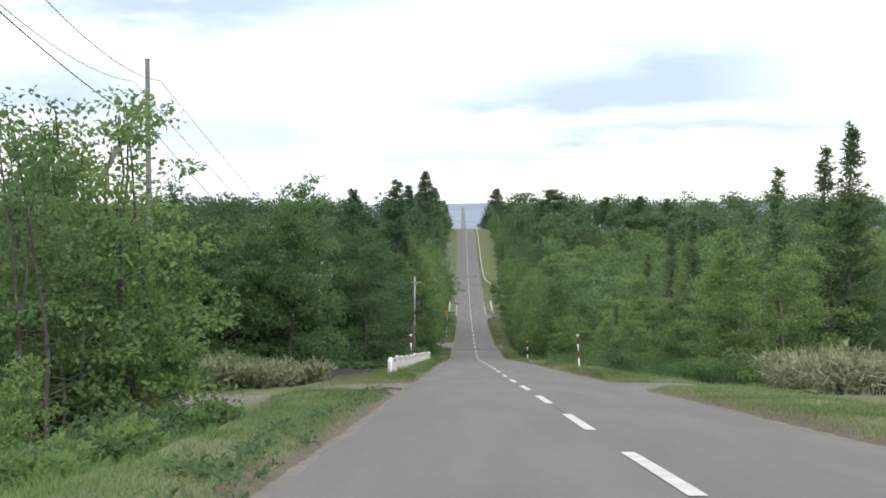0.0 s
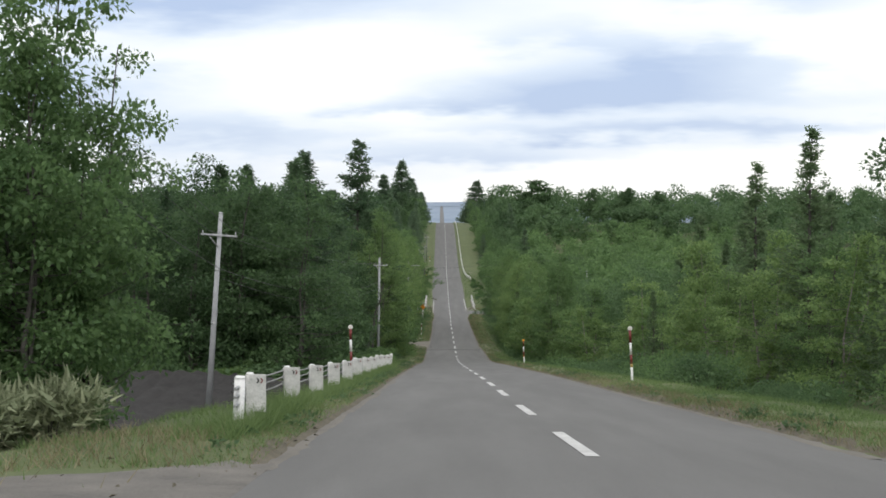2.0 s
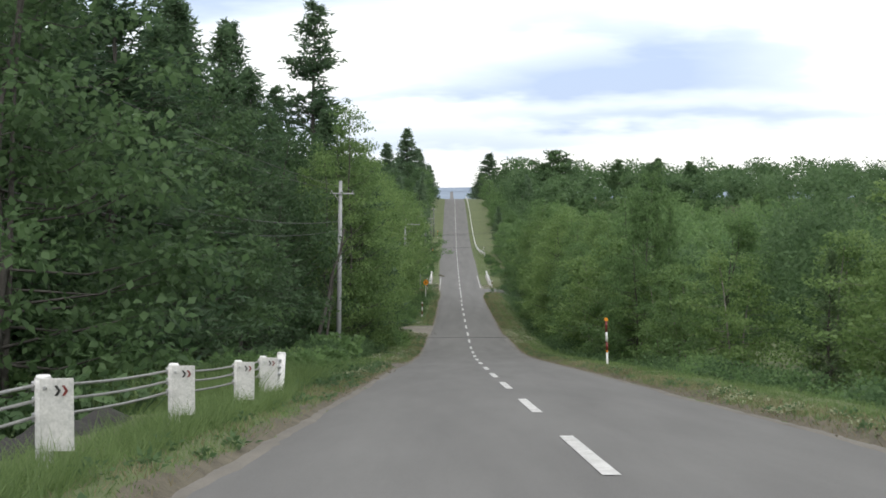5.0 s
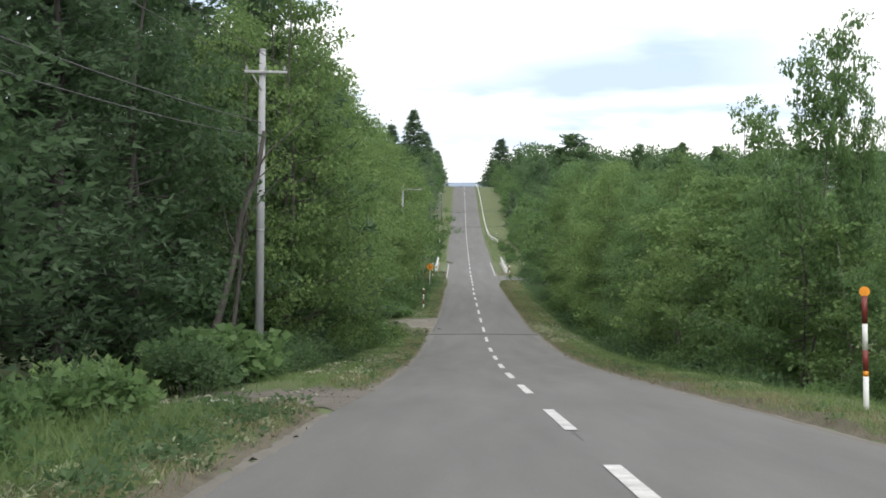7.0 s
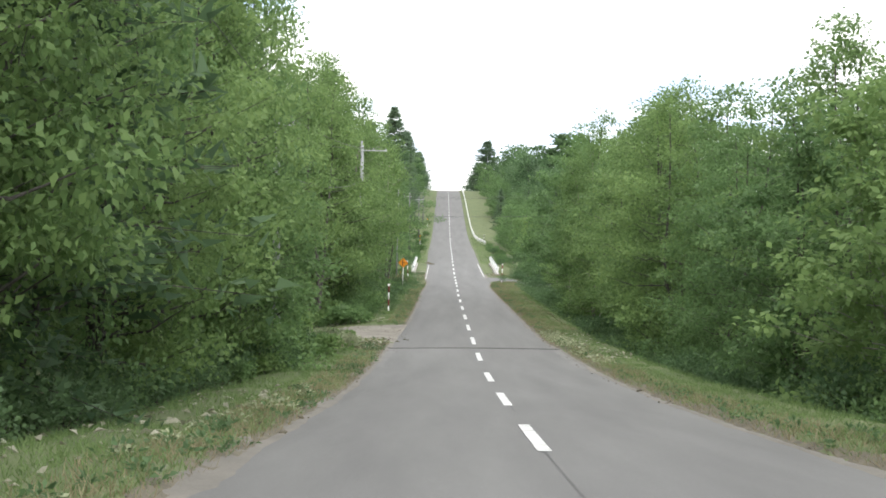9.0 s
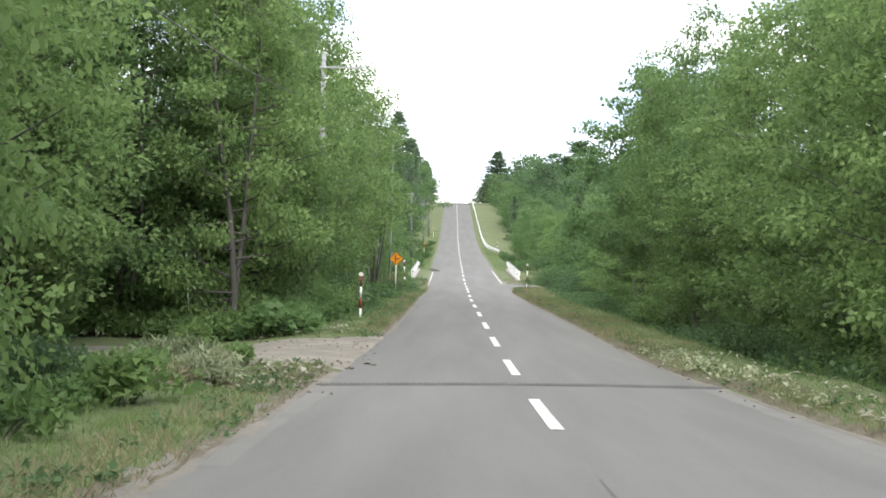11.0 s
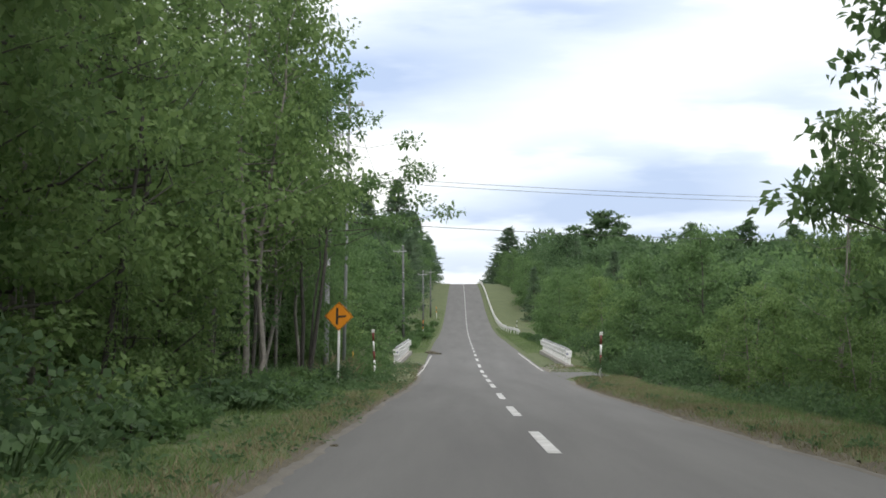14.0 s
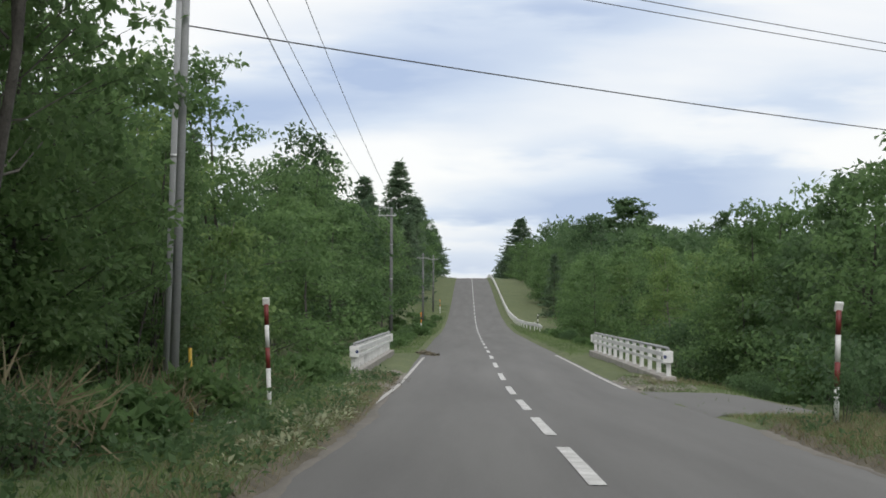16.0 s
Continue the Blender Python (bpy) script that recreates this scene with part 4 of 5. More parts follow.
for x, y, h in ((-5.35, 300.4, 0.9), (-5.0, 299.2, 0.75), (-5.6, 302.2, 0.85), (-4.9, 297.6, 0.6), (-6.1, 298.2, 1.0), (-5.7, 284, 0.7), (-5.9, 252, 0.8), (-6.2, 243, 0.9)):
    grow(choose("reed0", "reed1"), x, y, h)
row(-1, 352, 420, 5.0, 8.5, 11.5, 7, 11, F3 + ("stem0",))
row(-1, 420, 720, 9, 9.5, 13, 9, 13, ("farbroad0", "farbroad1", "spruce0", "spruce1"))
row(-1, 360, 720, 12, 14, 24, 11, 16, ("spruce0", "spruce1", "farbroad1"))
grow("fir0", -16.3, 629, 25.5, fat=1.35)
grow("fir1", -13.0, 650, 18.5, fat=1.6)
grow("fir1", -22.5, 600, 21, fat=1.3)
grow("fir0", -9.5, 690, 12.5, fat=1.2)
# right side
for x, y, h in ((13.0, 60, 10.2), (12.7, 71.6, 9.8), (13.7, 66.4, 10.3), (12.0, 82, 8.5), (11.9, 91.8, 9.9), (12.1, 102.5, 10.2), (13.5, 112, 9.6), (12.6, 120, 9.5)):
    grow(choose("larch0", "larch1"), x, y, h)
row(1, 56, 150, 4.6, 10.0, 12.5, 5.0, 7.5, L3 + ("larch1", "broad0", "larch0"))
row(1, 56, 150, 9, 15, 24, 7, 10, ("larch0", "larch1"))
deep(1, 56, 150, 6, 15, 26, 7, 9.5)
row(1, 38, 55, 1.8, 8.2, 12.5, 1.0, 1.5, ("sasa0", "sasa1"))
row(1, 148, 180, 3.5, 7.6, 9.6, 5.2, 7.8, B4 + L3)
row(1, 180, 200, 3.4, 7.6, 9.6, 7.2, 8.4, B4 + L3)
grow("open0", 7.9, 167.0, 10.8, fat=0.6)
grow("open1", 9.2, 167.6, 9.9, fat=0.42)
grow("open1", 9.3, 182.0, 10.8, fat=0.7)
row(1, 200, 218, 3.4, 7.6, 9.6, 9.0, 10.8, B4 + L3)
row(1, 218, 242, 3.4, 7.8, 9.6, 10.6, 12.4, ("light1", "light2", "broad1", "light1"))
row(1, 242, 262, 4.2, 7.8, 9.4, 10.5, 13.0, ("tall1", "tall2", "high0", "high2"), (0.75, 0.95))
for key, x, y, h in (("high1", 7.6, 246.0, 10.5), ("high0", 7.9, 251.0, 11.5), ("high1", 7.5, 256.0, 11.0), ("high2", 8.0, 261.0, 11.5), ("high1", 7.8, 265.0, 10.5)):
    grow(key, x, y, h, fat=0.75)
row(1, 226, 262, 9.0, 7.4, 8.4, 3.5, 5.5, L3)
grow("open1", 8.3, 268.0, 13.4, fat=0.95)
grow("open0", 10.2, 269.0, 12.6, fat=0.95)
row(1, 262, 272, 3.4, 9.2, 11.0, 9, 12, ("stem0", "light1", "broad1"))
deep(1, 150, 212, 5, 12, 19, 8, 10)
grow("light1", 9.0, 285.8, 8.9, fat=0.62)
row(1, 275, 306, 3.0, 8.8, 11.5, 3.4, 5.6, ("light0", "broad0", "light1", "broad2"))
deep(1, 274, 306, 2.6, 12.5, 17, 5.0, 6.8)
row(1, 84, 300, 2.8, 6.6, 7.6, 0.9, 1.9, SH)
row(1, 344, 400, 4.2, 9.5, 15, 4, 7.5, F3 + L3)
for k in range(12):
    grow(choose(*SH), 5.8 + 1.1 * k, 305.3 + planting.uniform(-0.6, 0.6), planting.uniform(0.8, 1.5))
row(1, 321, 346, 1.8, 8.5, 20, 1.5, 3.2, SH)
row(1, 326, 348, 2.0, 10.5, 19, 7.0, 9.0, ("farbroad1", "farbroad0", "farbroad2"))
row(1, 400, 460, 4, 10, 15, 5.5, 8, F3)
far_row(1, 326, 470, 5, 17, 30, 5.5, 9.5)
row(1, 326, 360, 3.0, 8, 11, 1.6, 3.0, SH)
row(1, 440, 720, 9, 10.5, 14, 7, 11, ("farbroad0", "farbroad2", "spruce0"))
row(1, 480, 720, 24, 15, 24, 10, 14, ("spruce1", "farbroad1"))
far_row(1, 480, 720, 9, 15, 24, 9, 13)
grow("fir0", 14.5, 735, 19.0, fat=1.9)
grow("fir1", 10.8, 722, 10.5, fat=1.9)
grow("dome0", 34.4, 636, 18.6, fat=1.4)
grow("farbroad1", 22, 600, 13, fat=1.2)
grow("farbroad1", 27, 610, 12, fat=1.3)
grow("dome1", 69, 624, 16.2, fat=0.8)
grow("dome1", 80, 622, 15.2, fat=0.8)
grow("dome0", 57, 632, 15.4, fat=0.7)


def woods(name, label, seed, spots, leaves, leaf, mat, plain=True):
    """Far trees that nobody could count, as one mass of leaves."""
    rg = np.random.default_rng(seed)
    at, way_all, ln = [], [], []
    for x, y, h in spots:
        h = h * rg.uniform(0.78, 1.08)
        z = float(ground_z(x, y))
        n, k = leaves, 14 if plain else 34
        cz = rg.uniform(0.25, 0.9, k)
        cr = rg.uniform(0.26, 0.45) * h * np.sin(np.pi * (0.15 + 0.75 * cz)) * rg.uniform(0.3, 1, k)
        ca = rg.uniform(0, 6.28, k)
        c = np.stack([x + np.cos(ca) * cr, y + np.sin(ca) * cr, z + cz * h], 1)
        pick = rg.integers(0, k, n)
        way = unit(rg.normal(0, 1, (n, 3)))
        at.append(c[pick] + way * ((0.17 if plain else 0.10) * h * rg.uniform(0, 1, n) ** 0.45)[:, None] * np.array([1.2, 1.2, 0.7]))
        way_all.append(way)
        ln.append(leaf * rg.uniform(0.6, 1.3, n))
    at, way, ln = np.concatenate(at), np.concatenate(way_all), np.concatenate(ln)
    n = len(at)
    me = leaf_mesh(name, at, unit(way + rg.normal(0, 0.5, (n, 3))), unit(rg.normal(0, 0.5, (n, 3)) + np.array([0, 0, 1.0])), ln, ln * (0.95 if plain else 0.7), mat, plain=plain)
    return tagged(new(name, me), label, "woods", kind="stuff")


rg = np.random.default_rng(8)
spots = [(x, y, h) for x, y, h in zip(rg.uniform(20, 120, 520), rg.uniform(90, 570, 520), rg.uniform(7, 11, 520))]
woods("far_woods", "dense green mixed woods covering the far slope", 1, spots, 440, 0.66, LEAF)
spots = [(x, y, 1.06 * float(np.interp(y, (540, 650, 690, 755), (12.0, 12.6, 14.4, 16.8)))) for x, y in zip(20 + 300 * rg.uniform(0, 1, 300) ** 1.5, rg.uniform(540, 755, 300))]
woods("far_woods", "green woods along the crest of the far hill", 3, spots, 380, 1.0, MID_LEAF)
spots = [(-x, y, h) for x, y, h in zip(rg.uniform(20, 100, 330), rg.uniform(125, 560, 330), rg.uniform(9, 13, 330))]
woods("far_woods", "dark green mixed woods behind the roadside trees", 2, spots, 420, 0.66, LEAF_DARK)
spots = [(-x, y, h) for x, y, h in zip(22 + 280 * rg.uniform(0, 1, 200) ** 1.5, rg.uniform(520, 760, 200), rg.uniform(13.5, 16.5, 200))]
woods("far_woods", "dark woods along the crest of the far hill", 4, spots, 380, 1.0, LEAF_DARK)

woods("roadside_woods", "shady green wood behind the front row of trees", 6, DEEP, 4200, 0.19, MID_LEAF, False)
woods("far_woods", "green wood beyond the bridge on the rising slope", 9, FAR, 2400, 0.30, MID_LEAF, False)

# ---------------------------------------------------------------- made things
def part(name, bm, mat, parent=None, label=""):
    me = bpy.data.meshes.new(name)
    bm.to_mesh(me)
    bm.free()
    me.materials.append(mat)
    ob = new(name, me)
    ob.parent = parent
    return tagged(ob, label)


def add_box(bm, size, at, turn=0.0, bevel=0.0, lean=0.0):
    made = bmesh.ops.create_cube(bm, size=1.0, matrix=Matrix.LocRotScale(at, Euler((lean, 0, turn)), size))
    if bevel:
        edges = list({e for v in made["verts"] for e in v.link_edges})
        bmesh.ops.bevel(bm, geom=edges, offset=bevel, segments=2, affect="EDGES", profile=0.6)
    return bm


def box(size, at=(0, 0, 0), turn=0.0, bevel=0.0, lean=0.0):
    return add_box(bmesh.new(), size, at, turn, bevel, lean)


def add_rod(bm, a, b, r0, r1=None, sides=12):
    a, b = Vector(a), Vector(b)
    d = b - a
    m = Matrix.Translation((a + b) / 2) @ d.to_track_quat("Z", "Y").to_matrix().to_4x4()
    bmesh.ops.create_cone(bm, cap_ends=True, segments=sides, radius1=r0, radius2=r0 if r1 is None else r1, depth=d.length, matrix=m)
    for f in bm.faces:
        f.smooth = len(f.verts) == 4
    return bm


def rod(a, b, r0, r1=None, sides=12):
    return add_rod(bmesh.new(), a, b, r0, r1, sides)


def polygon_plate(outline, thick, y=0.0):
    """An upright plate: its outline in x and z, its thickness along y."""
    bm = bmesh.new()
    front = [bm.verts.new((x, y - thick / 2, z)) for x, z in outline]
    back = [bm.verts.new((x, y + thick / 2, z)) for x, z in outline]
    bm.faces.new(front)
    bm.faces.new(back[::-1])
    for i in range(len(outline)):
        j = (i + 1) % len(outline)
        bm.faces.new((front[j], front[i], back[i], back[j]))
    bmesh.ops.recalc_face_normals(bm, faces=bm.faces)
    return bm


def floor(x, y):
    return float(ground_z(x, y))


# utility poles: concrete, tapered, with a crossarm and insulators
def utility_pole(x, y, height, arms, label, lean=0.0, arm_turn=0.0, strut=None, mat=None, girth=1.0):
    mat = mat or CONCRETE
    root = tagged(new("utility_pole"), label, "utility pole", "roadside utility poles")
    root.location = (x, y, floor(x, y))
    root.rotation_euler = (0, radians(lean), 0)
    part("pole", rod((0, 0, -0.4), (0, 0, height), 0.14 * girth, 0.085 * girth, 16), mat, root)
    part("cap", rod((0, 0, height), (0, 0, height + 0.04), 0.10, 0.07, 12), STEEL, root)
    for h, x0, x1 in arms:
        arm = part("crossarm", box((x1 - x0, 0.07, 0.07), ((x0 + x1) / 2, -0.13, h), arm_turn, 0.01), STEEL, root)
        for k in range(3):
            bx = x0 + 0.08 + (x1 - x0 - 0.16) * k / 2
            bm = rod((bx, -0.13, h + 0.04), (bx, -0.13, h + 0.10), 0.03, 0.038, 10)
            add_rod(bm, (bx, -0.13, h + 0.10), (bx, -0.13, h + 0.16), 0.035, 0.02, 10)
            part("insulator", bm, CONCRETE, arm)
        part("arm_brace", rod((0, -0.1, h - 0.5), (x0 * 0.6, -0.13, h), 0.014, None, 6), STEEL, root)
    for h in (height * 0.72, height * 0.46):
        part("band", rod((0, 0, h), (0, 0, h + 0.06), (0.145 - 0.055 * h / height) * girth, None, 16), STEEL, root)
    if strut:
        bm = rod((strut, 0.3, -0.4), (-0.12, 0.05, height * 0.88), 0.13, 0.09, 14)
        part("strut", bm, mat, root, "slanting support pole")
        part("strut_clamp", box((0.45, 0.3, 0.10), (-0.1, 0, height * 0.87), 0, 0.015), STEEL, root)
    return root


UP = "weathered grey concrete utility pole with steel crossarm"
utility_pole(-6.2, -6, 9.6, [(8.9, -0.6, 0.6)], UP)
utility_pole(-13.3, 58, 12.1, [], "tall dark grey utility pole with a slanting support pole", strut=-6.4, mat=GREY_POLE)
utility_pole(-11.15, 98.8, 8.4, [(7.5, -0.75, 0.75)], UP, lean=3.9)
utility_pole(-7.0, 168.2, 9.2, [(8.6, -0.5, 0.7)], UP, lean=0.9)
utility_pole(-6.25, 206, 8.0, [(7.4, -0.6, 0.6)], UP)
utility_pole(-6.2, 252, 10.3, [(9.75, -0.15, 1.5)], UP, lean=0.6)
utility_pole(-5.63, 304.2, 11.6, [(10.9, -0.6, 0.6)], "slim grey utility pole standing as one of a pair", lean=1.2, girth=0.55)
utility_pole(-6.85, 310.1, 11.6, [(10.9, -0.6, 0.6)], "grey concrete utility pole standing as one of a pair", lean=1.2, girth=0.9)
utility_pole(-6.2, 384, 8.8, [(8.3, -0.9, 0.3)], UP, mat=GREY_POLE)
utility_pole(-6.0, 452, 8.0, [(7.5, -0.7, 0.7)], UP, mat=GREY_POLE)
utility_pole(-5.9, 500, 8.0, [(7.5, -0.7, 0.7)], UP, mat=GREY_POLE)
utility_pole(26.5, 334, 11.0, [(10.2, -0.7, 0.7)], UP)


def cable(a, b, sag, radius, label):
    """A hanging wire between two places."""
    a, b = np.array(a, float), np.array(b, float)
    n = 22
    pts = [a + (b - a) * t + np.array([0, 0, -4 * sag * t * (1 - t)]) for t in np.linspace(0, 1, n)]
    w = Wood()
    w.limb(pts, [radius] * n, 5)
    return tagged(new("overhead_wire", w.mesh("overhead_wire", CABLE)), label, "wire", "overhead wires")


LINES = [(-6.2, -6, 9.0 + floor(-6.2, -6)), (-13.3, 58, 11.3 + floor(-13.3, 58)), (-10.6, 98.8, 7.7 + floor(-10.7, 98.8)), (-6.9, 168.2, 8.8 + floor(-6.9, 168.2)),
         (-6.25, 206, 7.6 + floor(-6.25, 206)), (-5.5, 252, 9.95 + floor(-6.2, 252)), (-5.8, 305, 10.9 + floor(-5.8, 305)), (-6.2, 384, 8.5 + floor(-6.2, 384)),
         (-6.0, 452, 7.6 + floor(-6, 452)), (-5.9, 500, 7.6 + floor(-5.9, 500))]
for i in range(len(LINES) - 1):
    (x0, y0, z0), (x1, y1, z1) = LINES[i], LINES[i + 1]
    for off in (-0.5, 0.5):
        cable((x0 + off, y0 - 0.13, z0), (x1 + off, y1 - 0.13, z1), (0.03 if i == 0 else 0.008) * (y1 - y0), 0.010, "thin dark overhead power wire along the road")
    cable((x0, y0, z0 - 1.6), (x1, y1, z1 - 1.6), 0.014 * (y1 - y0), 0.014, "thicker dark telephone cable along the road")
    if i in (2, 3):
        cable((x0 + 0.1, y0, z0 - 2.0), (x1 + 0.1, y1, z1 - 2.0), 0.016 * (y1 - y0), 0.012, "thicker dark telephone cable along the road")
cable((-5.6, 305, 7.4), (26.5, 334, 8.35), 0.25, 0.010, "dark overhead wire crossing above the road")
cable((-5.4, 305.4, 7.25), (26.9, 334, 8.15), 0.28, 0.010, "dark overhead wire crossing above the road")
cable((-5.7, 305, 5.6), (26.5, 334, 6.0), 0.3, 0.013, "dark telephone cable crossing above the road")


# guard cable fence
def chevron(x, z, flip=1):
    w, h, t = 0.025, 0.038, 0.022
    bm = bmesh.new()
    for s in (1, -1):
        v = [bm.verts.new((x + flip * a, -0.088, z + s * b)) for a, b in ((0, h), (t, h), (w + t, 0), (w, 0))]
        bm.faces.new(v if s * flip < 0 else v[::-1])
    return bm


guard = tagged(new("guard_post"), "white steel guard fence post with chevron plate", "guard post", "guard fence posts")
part("post", rod((0, 0, -0.3), (0, 0, 0.80), 0.066, None, 16), OLD_WHITE, guard)
part("post_cap", rod((0, 0, 0.80), (0, 0, 0.825), 0.062, 0.05, 16), WHITE, guard)
plate = part("reflector_plate", box((0.25, 0.012, 0.54), (0.115, -0.075, 0.54), 0, 0.004), OLD_WHITE, guard, "white sheet plate with scuffs")
part("chevron", chevron(0.10, 0.72), BLACK, plate)
part("chevron", chevron(0.155, 0.72), RED, plate)
part("bolt", rod((0.03, -0.082, 0.74), (0.03, -0.095, 0.74), 0.014, None, 8), STEEL, plate)
for h in (0.51, 0.63, 0.745):
    part("cable_clip", box((0.05, 0.05, 0.07), (-0.06, 0.0, h), 0, 0.008), STEEL, guard)
POSTS = [57.7, 63.1, 68.5, 74.0, 79.6, 85.0, 91.0, 96.4, 101.9, 107.3, 112.4, 115.3]
guard.matrix_basis = pose(-4.35, POSTS[0], floor(-4.35, POSTS[0]) - 0.07, 0, 0, 0)
for y in POSTS[1:]:
    copy_thing(guard, pose(-4.35, y, floor(-4.35, y) - 0.07, 0, 0, (y % 3) - 1.5))


def end_post(x, y, lean):
    root = tagged(new("guard_post"), "plain white leaning end post of the guard fence", "guard post", "guard fence posts")
    root.matrix_basis = pose(x, y, floor(x, y) - 0.1, lean, 3, 0)
    part("post", rod((0, 0, -0.3), (0, 0, 0.86), 0.075, None, 18), WHITE, root)
    part("post_cap", rod((0, 0, 0.86), (0, 0, 0.885), 0.08, 0.06, 18), WHITE, root)
    for h in (0.51, 0.63, 0.745):
        part("cable_end", rod((-0.03, -0.22, h), (0.0, -0.02, h), 0.022, 0.03, 8), STEEL, root)
    return root


end_post(-4.35, 56.3, 4)
end_post(-4.25, 116.6, -6)
LINE_POSTS = [56.3] + POSTS + [116.6]
for h in (0.51, 0.63, 0.745):
    w = Wood()
    pts = []
    for a, b in zip(LINE_POSTS[:-1], LINE_POSTS[1:]):
        for t in np.linspace(0, 1, 6)[:-1]:
            y = a + (b - a) * t
            z = floor(-4.4, a) * (1 - t) + floor(-4.4, b) * t + h - 0.07 - 0.03 * 4 * t * (1 - t)
            pts.append((-4.42, y, z))
    pts.append((-4.3, 116.6, floor(-4.3, 116.6) + h - 0.1))
    w.limb(pts, [0.014] * len(pts), 6)
    tagged(new("guard_cable", w.mesh("guard_cable", WIRE_ROPE)), "grey steel wire rope strung along the guard posts", "guard cable", "guard fence ropes")


# red and white snow poles
def snow_pole(x, y, height, bands, top, label, lean=(0, 0), lead=WHITE, base=0.0, slim=1.0):
    root = tagged(new("snow_pole"), label, "marker pole", "roadside snow poles")
    root.matrix_basis = pose(x, y, floor(x, y) + base, lean[0], lean[1], 0)
    z, n = height, len(bands)
    for i, (mat, long) in enumerate(bands):
        name = {"red_paint": "red_band", "white_paint": "white_band", "orange_paint": "amber_band", "dull_yellow": "amber_band", "black_paint": "black_band"}[mat.name]
        low = z - long if i < n - 1 else -0.25
        part(name, rod((0, 0, low), (0, 0, z), slim * (0.041 if i % 2 == 0 else 0.0395), None, 14), mat, root)
        z = low
    if top == "disc":
        disc = part("reflector", rod((0, -0.025, height + 0.06), (0, 0.02, height + 0.06), 0.075, 0.068, 20), lead, root, "round reflector disc")
        part("reflector_face", rod((0, -0.031, height + 0.06), (0, -0.026, height + 0.06), 0.055, None, 20), WORN_WHITE if lead is WHITE else ORANGE, disc)
    else:
        part("slanted_cap", box((0.125 * slim, 0.055 * slim, 0.15), (0, 0, height + 0.05), 0.2, 0.02 * slim, 0.3), lead, root)
    return root


WORN_WHITE = material("reflector_white", (0.50, 0.49, 0.44), (0.72, 0.71, 0.66), 8, 60, 0.35, 0.1)
DULL_YELLOW = material("dull_yellow", (0.38, 0.27, 0.08), (0.55, 0.42, 0.16), 6, 40, 0.5, 0.1)
RW = [(RED, 0.36), (WHITE, 0.40), (RED, 0.36), (WHITE, 0.6)]
SP = "red and white striped snow pole on the verge"
snow_pole(-4.54, 86.4, 1.74, RW, "disc", "red and white snow pole behind the guard fence", (0, -1))
snow_pole(4.77, 86.8, 1.72, [(RED, 0.42), (WHITE, 0.40), (RED, 0.30), (DULL_YELLOW, 0.12), (WHITE, 0.4)], "disc", "red and white snow pole with an amber band", (1, -3))
snow_pole(4.44, 147.6, 1.68, [(RED, 0.40), (WHITE, 0.38), (RED, 0.30), (ORANGE, 0.08), (WHITE, 0.4)], "disc", "red and white snow pole with an orange reflector", (0, -2), ORANGE)
snow_pole(-4.25, 245.8, 1.45, RW, "disc", SP, (0, 1))
snow_pole(-4.6, 307.8, 1.75, RW, "cap", "red and white snow pole with a slanted white tip", (0, -2.5))
snow_pole(4.25, 303.3, 1.62, RW, "cap", "red and white snow pole rising out of a low bush", (0, 1.5))
snow_pole(-8.7, 237.3, 2.6, [(WHITE, 0.3), (BLACK, 0.3), (WHITE, 0.9)], "cap", "thin grey and white marker pole at the track", (0, -3), slim=0.32)
YB = [(ORANGE, 0.30), (BLACK, 0.25), (ORANGE, 0.30), (WHITE, 0.6)]
snow_pole(-5.3, 422, 1.7, YB, "cap", "yellow and black marker post beyond the bridge", (0, 0), ORANGE)
snow_pole(-4.9, 498, 1.8, YB, "cap", "yellow and black marker post beyond the bridge", (0, 0), ORANGE)
snow_pole(5.9, 436, 1.5, [(BLACK, 0.3), (WHITE, 0.3), (BLACK, 0.3), (WHITE, 0.5)], "cap", "black and white marker post by the guard rail", (0, 2))


def stake(x, y, height, lean, label):
    root = tagged(new("marker_stake"), label, "stake", "yellow boundary stakes")
    root.matrix_basis = pose(x, y, floor(x, y), lean[0], lean[1], 0)
    part("shaft", rod((0, 0, -0.2), (0, 0, height), 0.026, None, 10), YELLOW, root)
    part("tip", rod((0, 0, height), (0, 0, height + 0.03), 0.024, 0.010, 10), BLACK, root)


YELLOW = material("yellow_plastic", (0.45, 0.29, 0.03), (0.62, 0.42, 0.05), 6, 40, 0.5, 0.1)
stake(-5.15, 303.2, 1.15, (0, -2), "upright yellow plastic boundary stake in weeds")
stake(-6.3, 299.0, 1.05, (4, 14), "leaning yellow plastic boundary stake in weeds")


# warning sign
sign = tagged(new("warning_sign"), "orange-yellow diamond road sign showing a side road", "road sign")
sx, sy = -4.6, 288.1
sign.matrix_basis = pose(sx, sy, floor(sx, sy), 0, 1.2, -6)
HUB = 1.97 - floor(sx, sy)
part("post", rod((0, 0.05, -0.3), (0, 0.05, HUB + 0.3), 0.036, None, 14), WHITE, sign, "white painted post")


def diamond(half, corner=0.03):
    pts = []
    for k in range(4):
        a = k * math.pi / 2
        for s in (-0.5, 0, 0.5):
            ca, sa = math.cos(a), math.sin(a)
            along, across = half - corner * abs(s) * 2 - corner * 0.25 * (s == 0), corner * s * 2
            pts.append((ca * along - sa * across, HUB + sa * along + ca * across))
    return pts


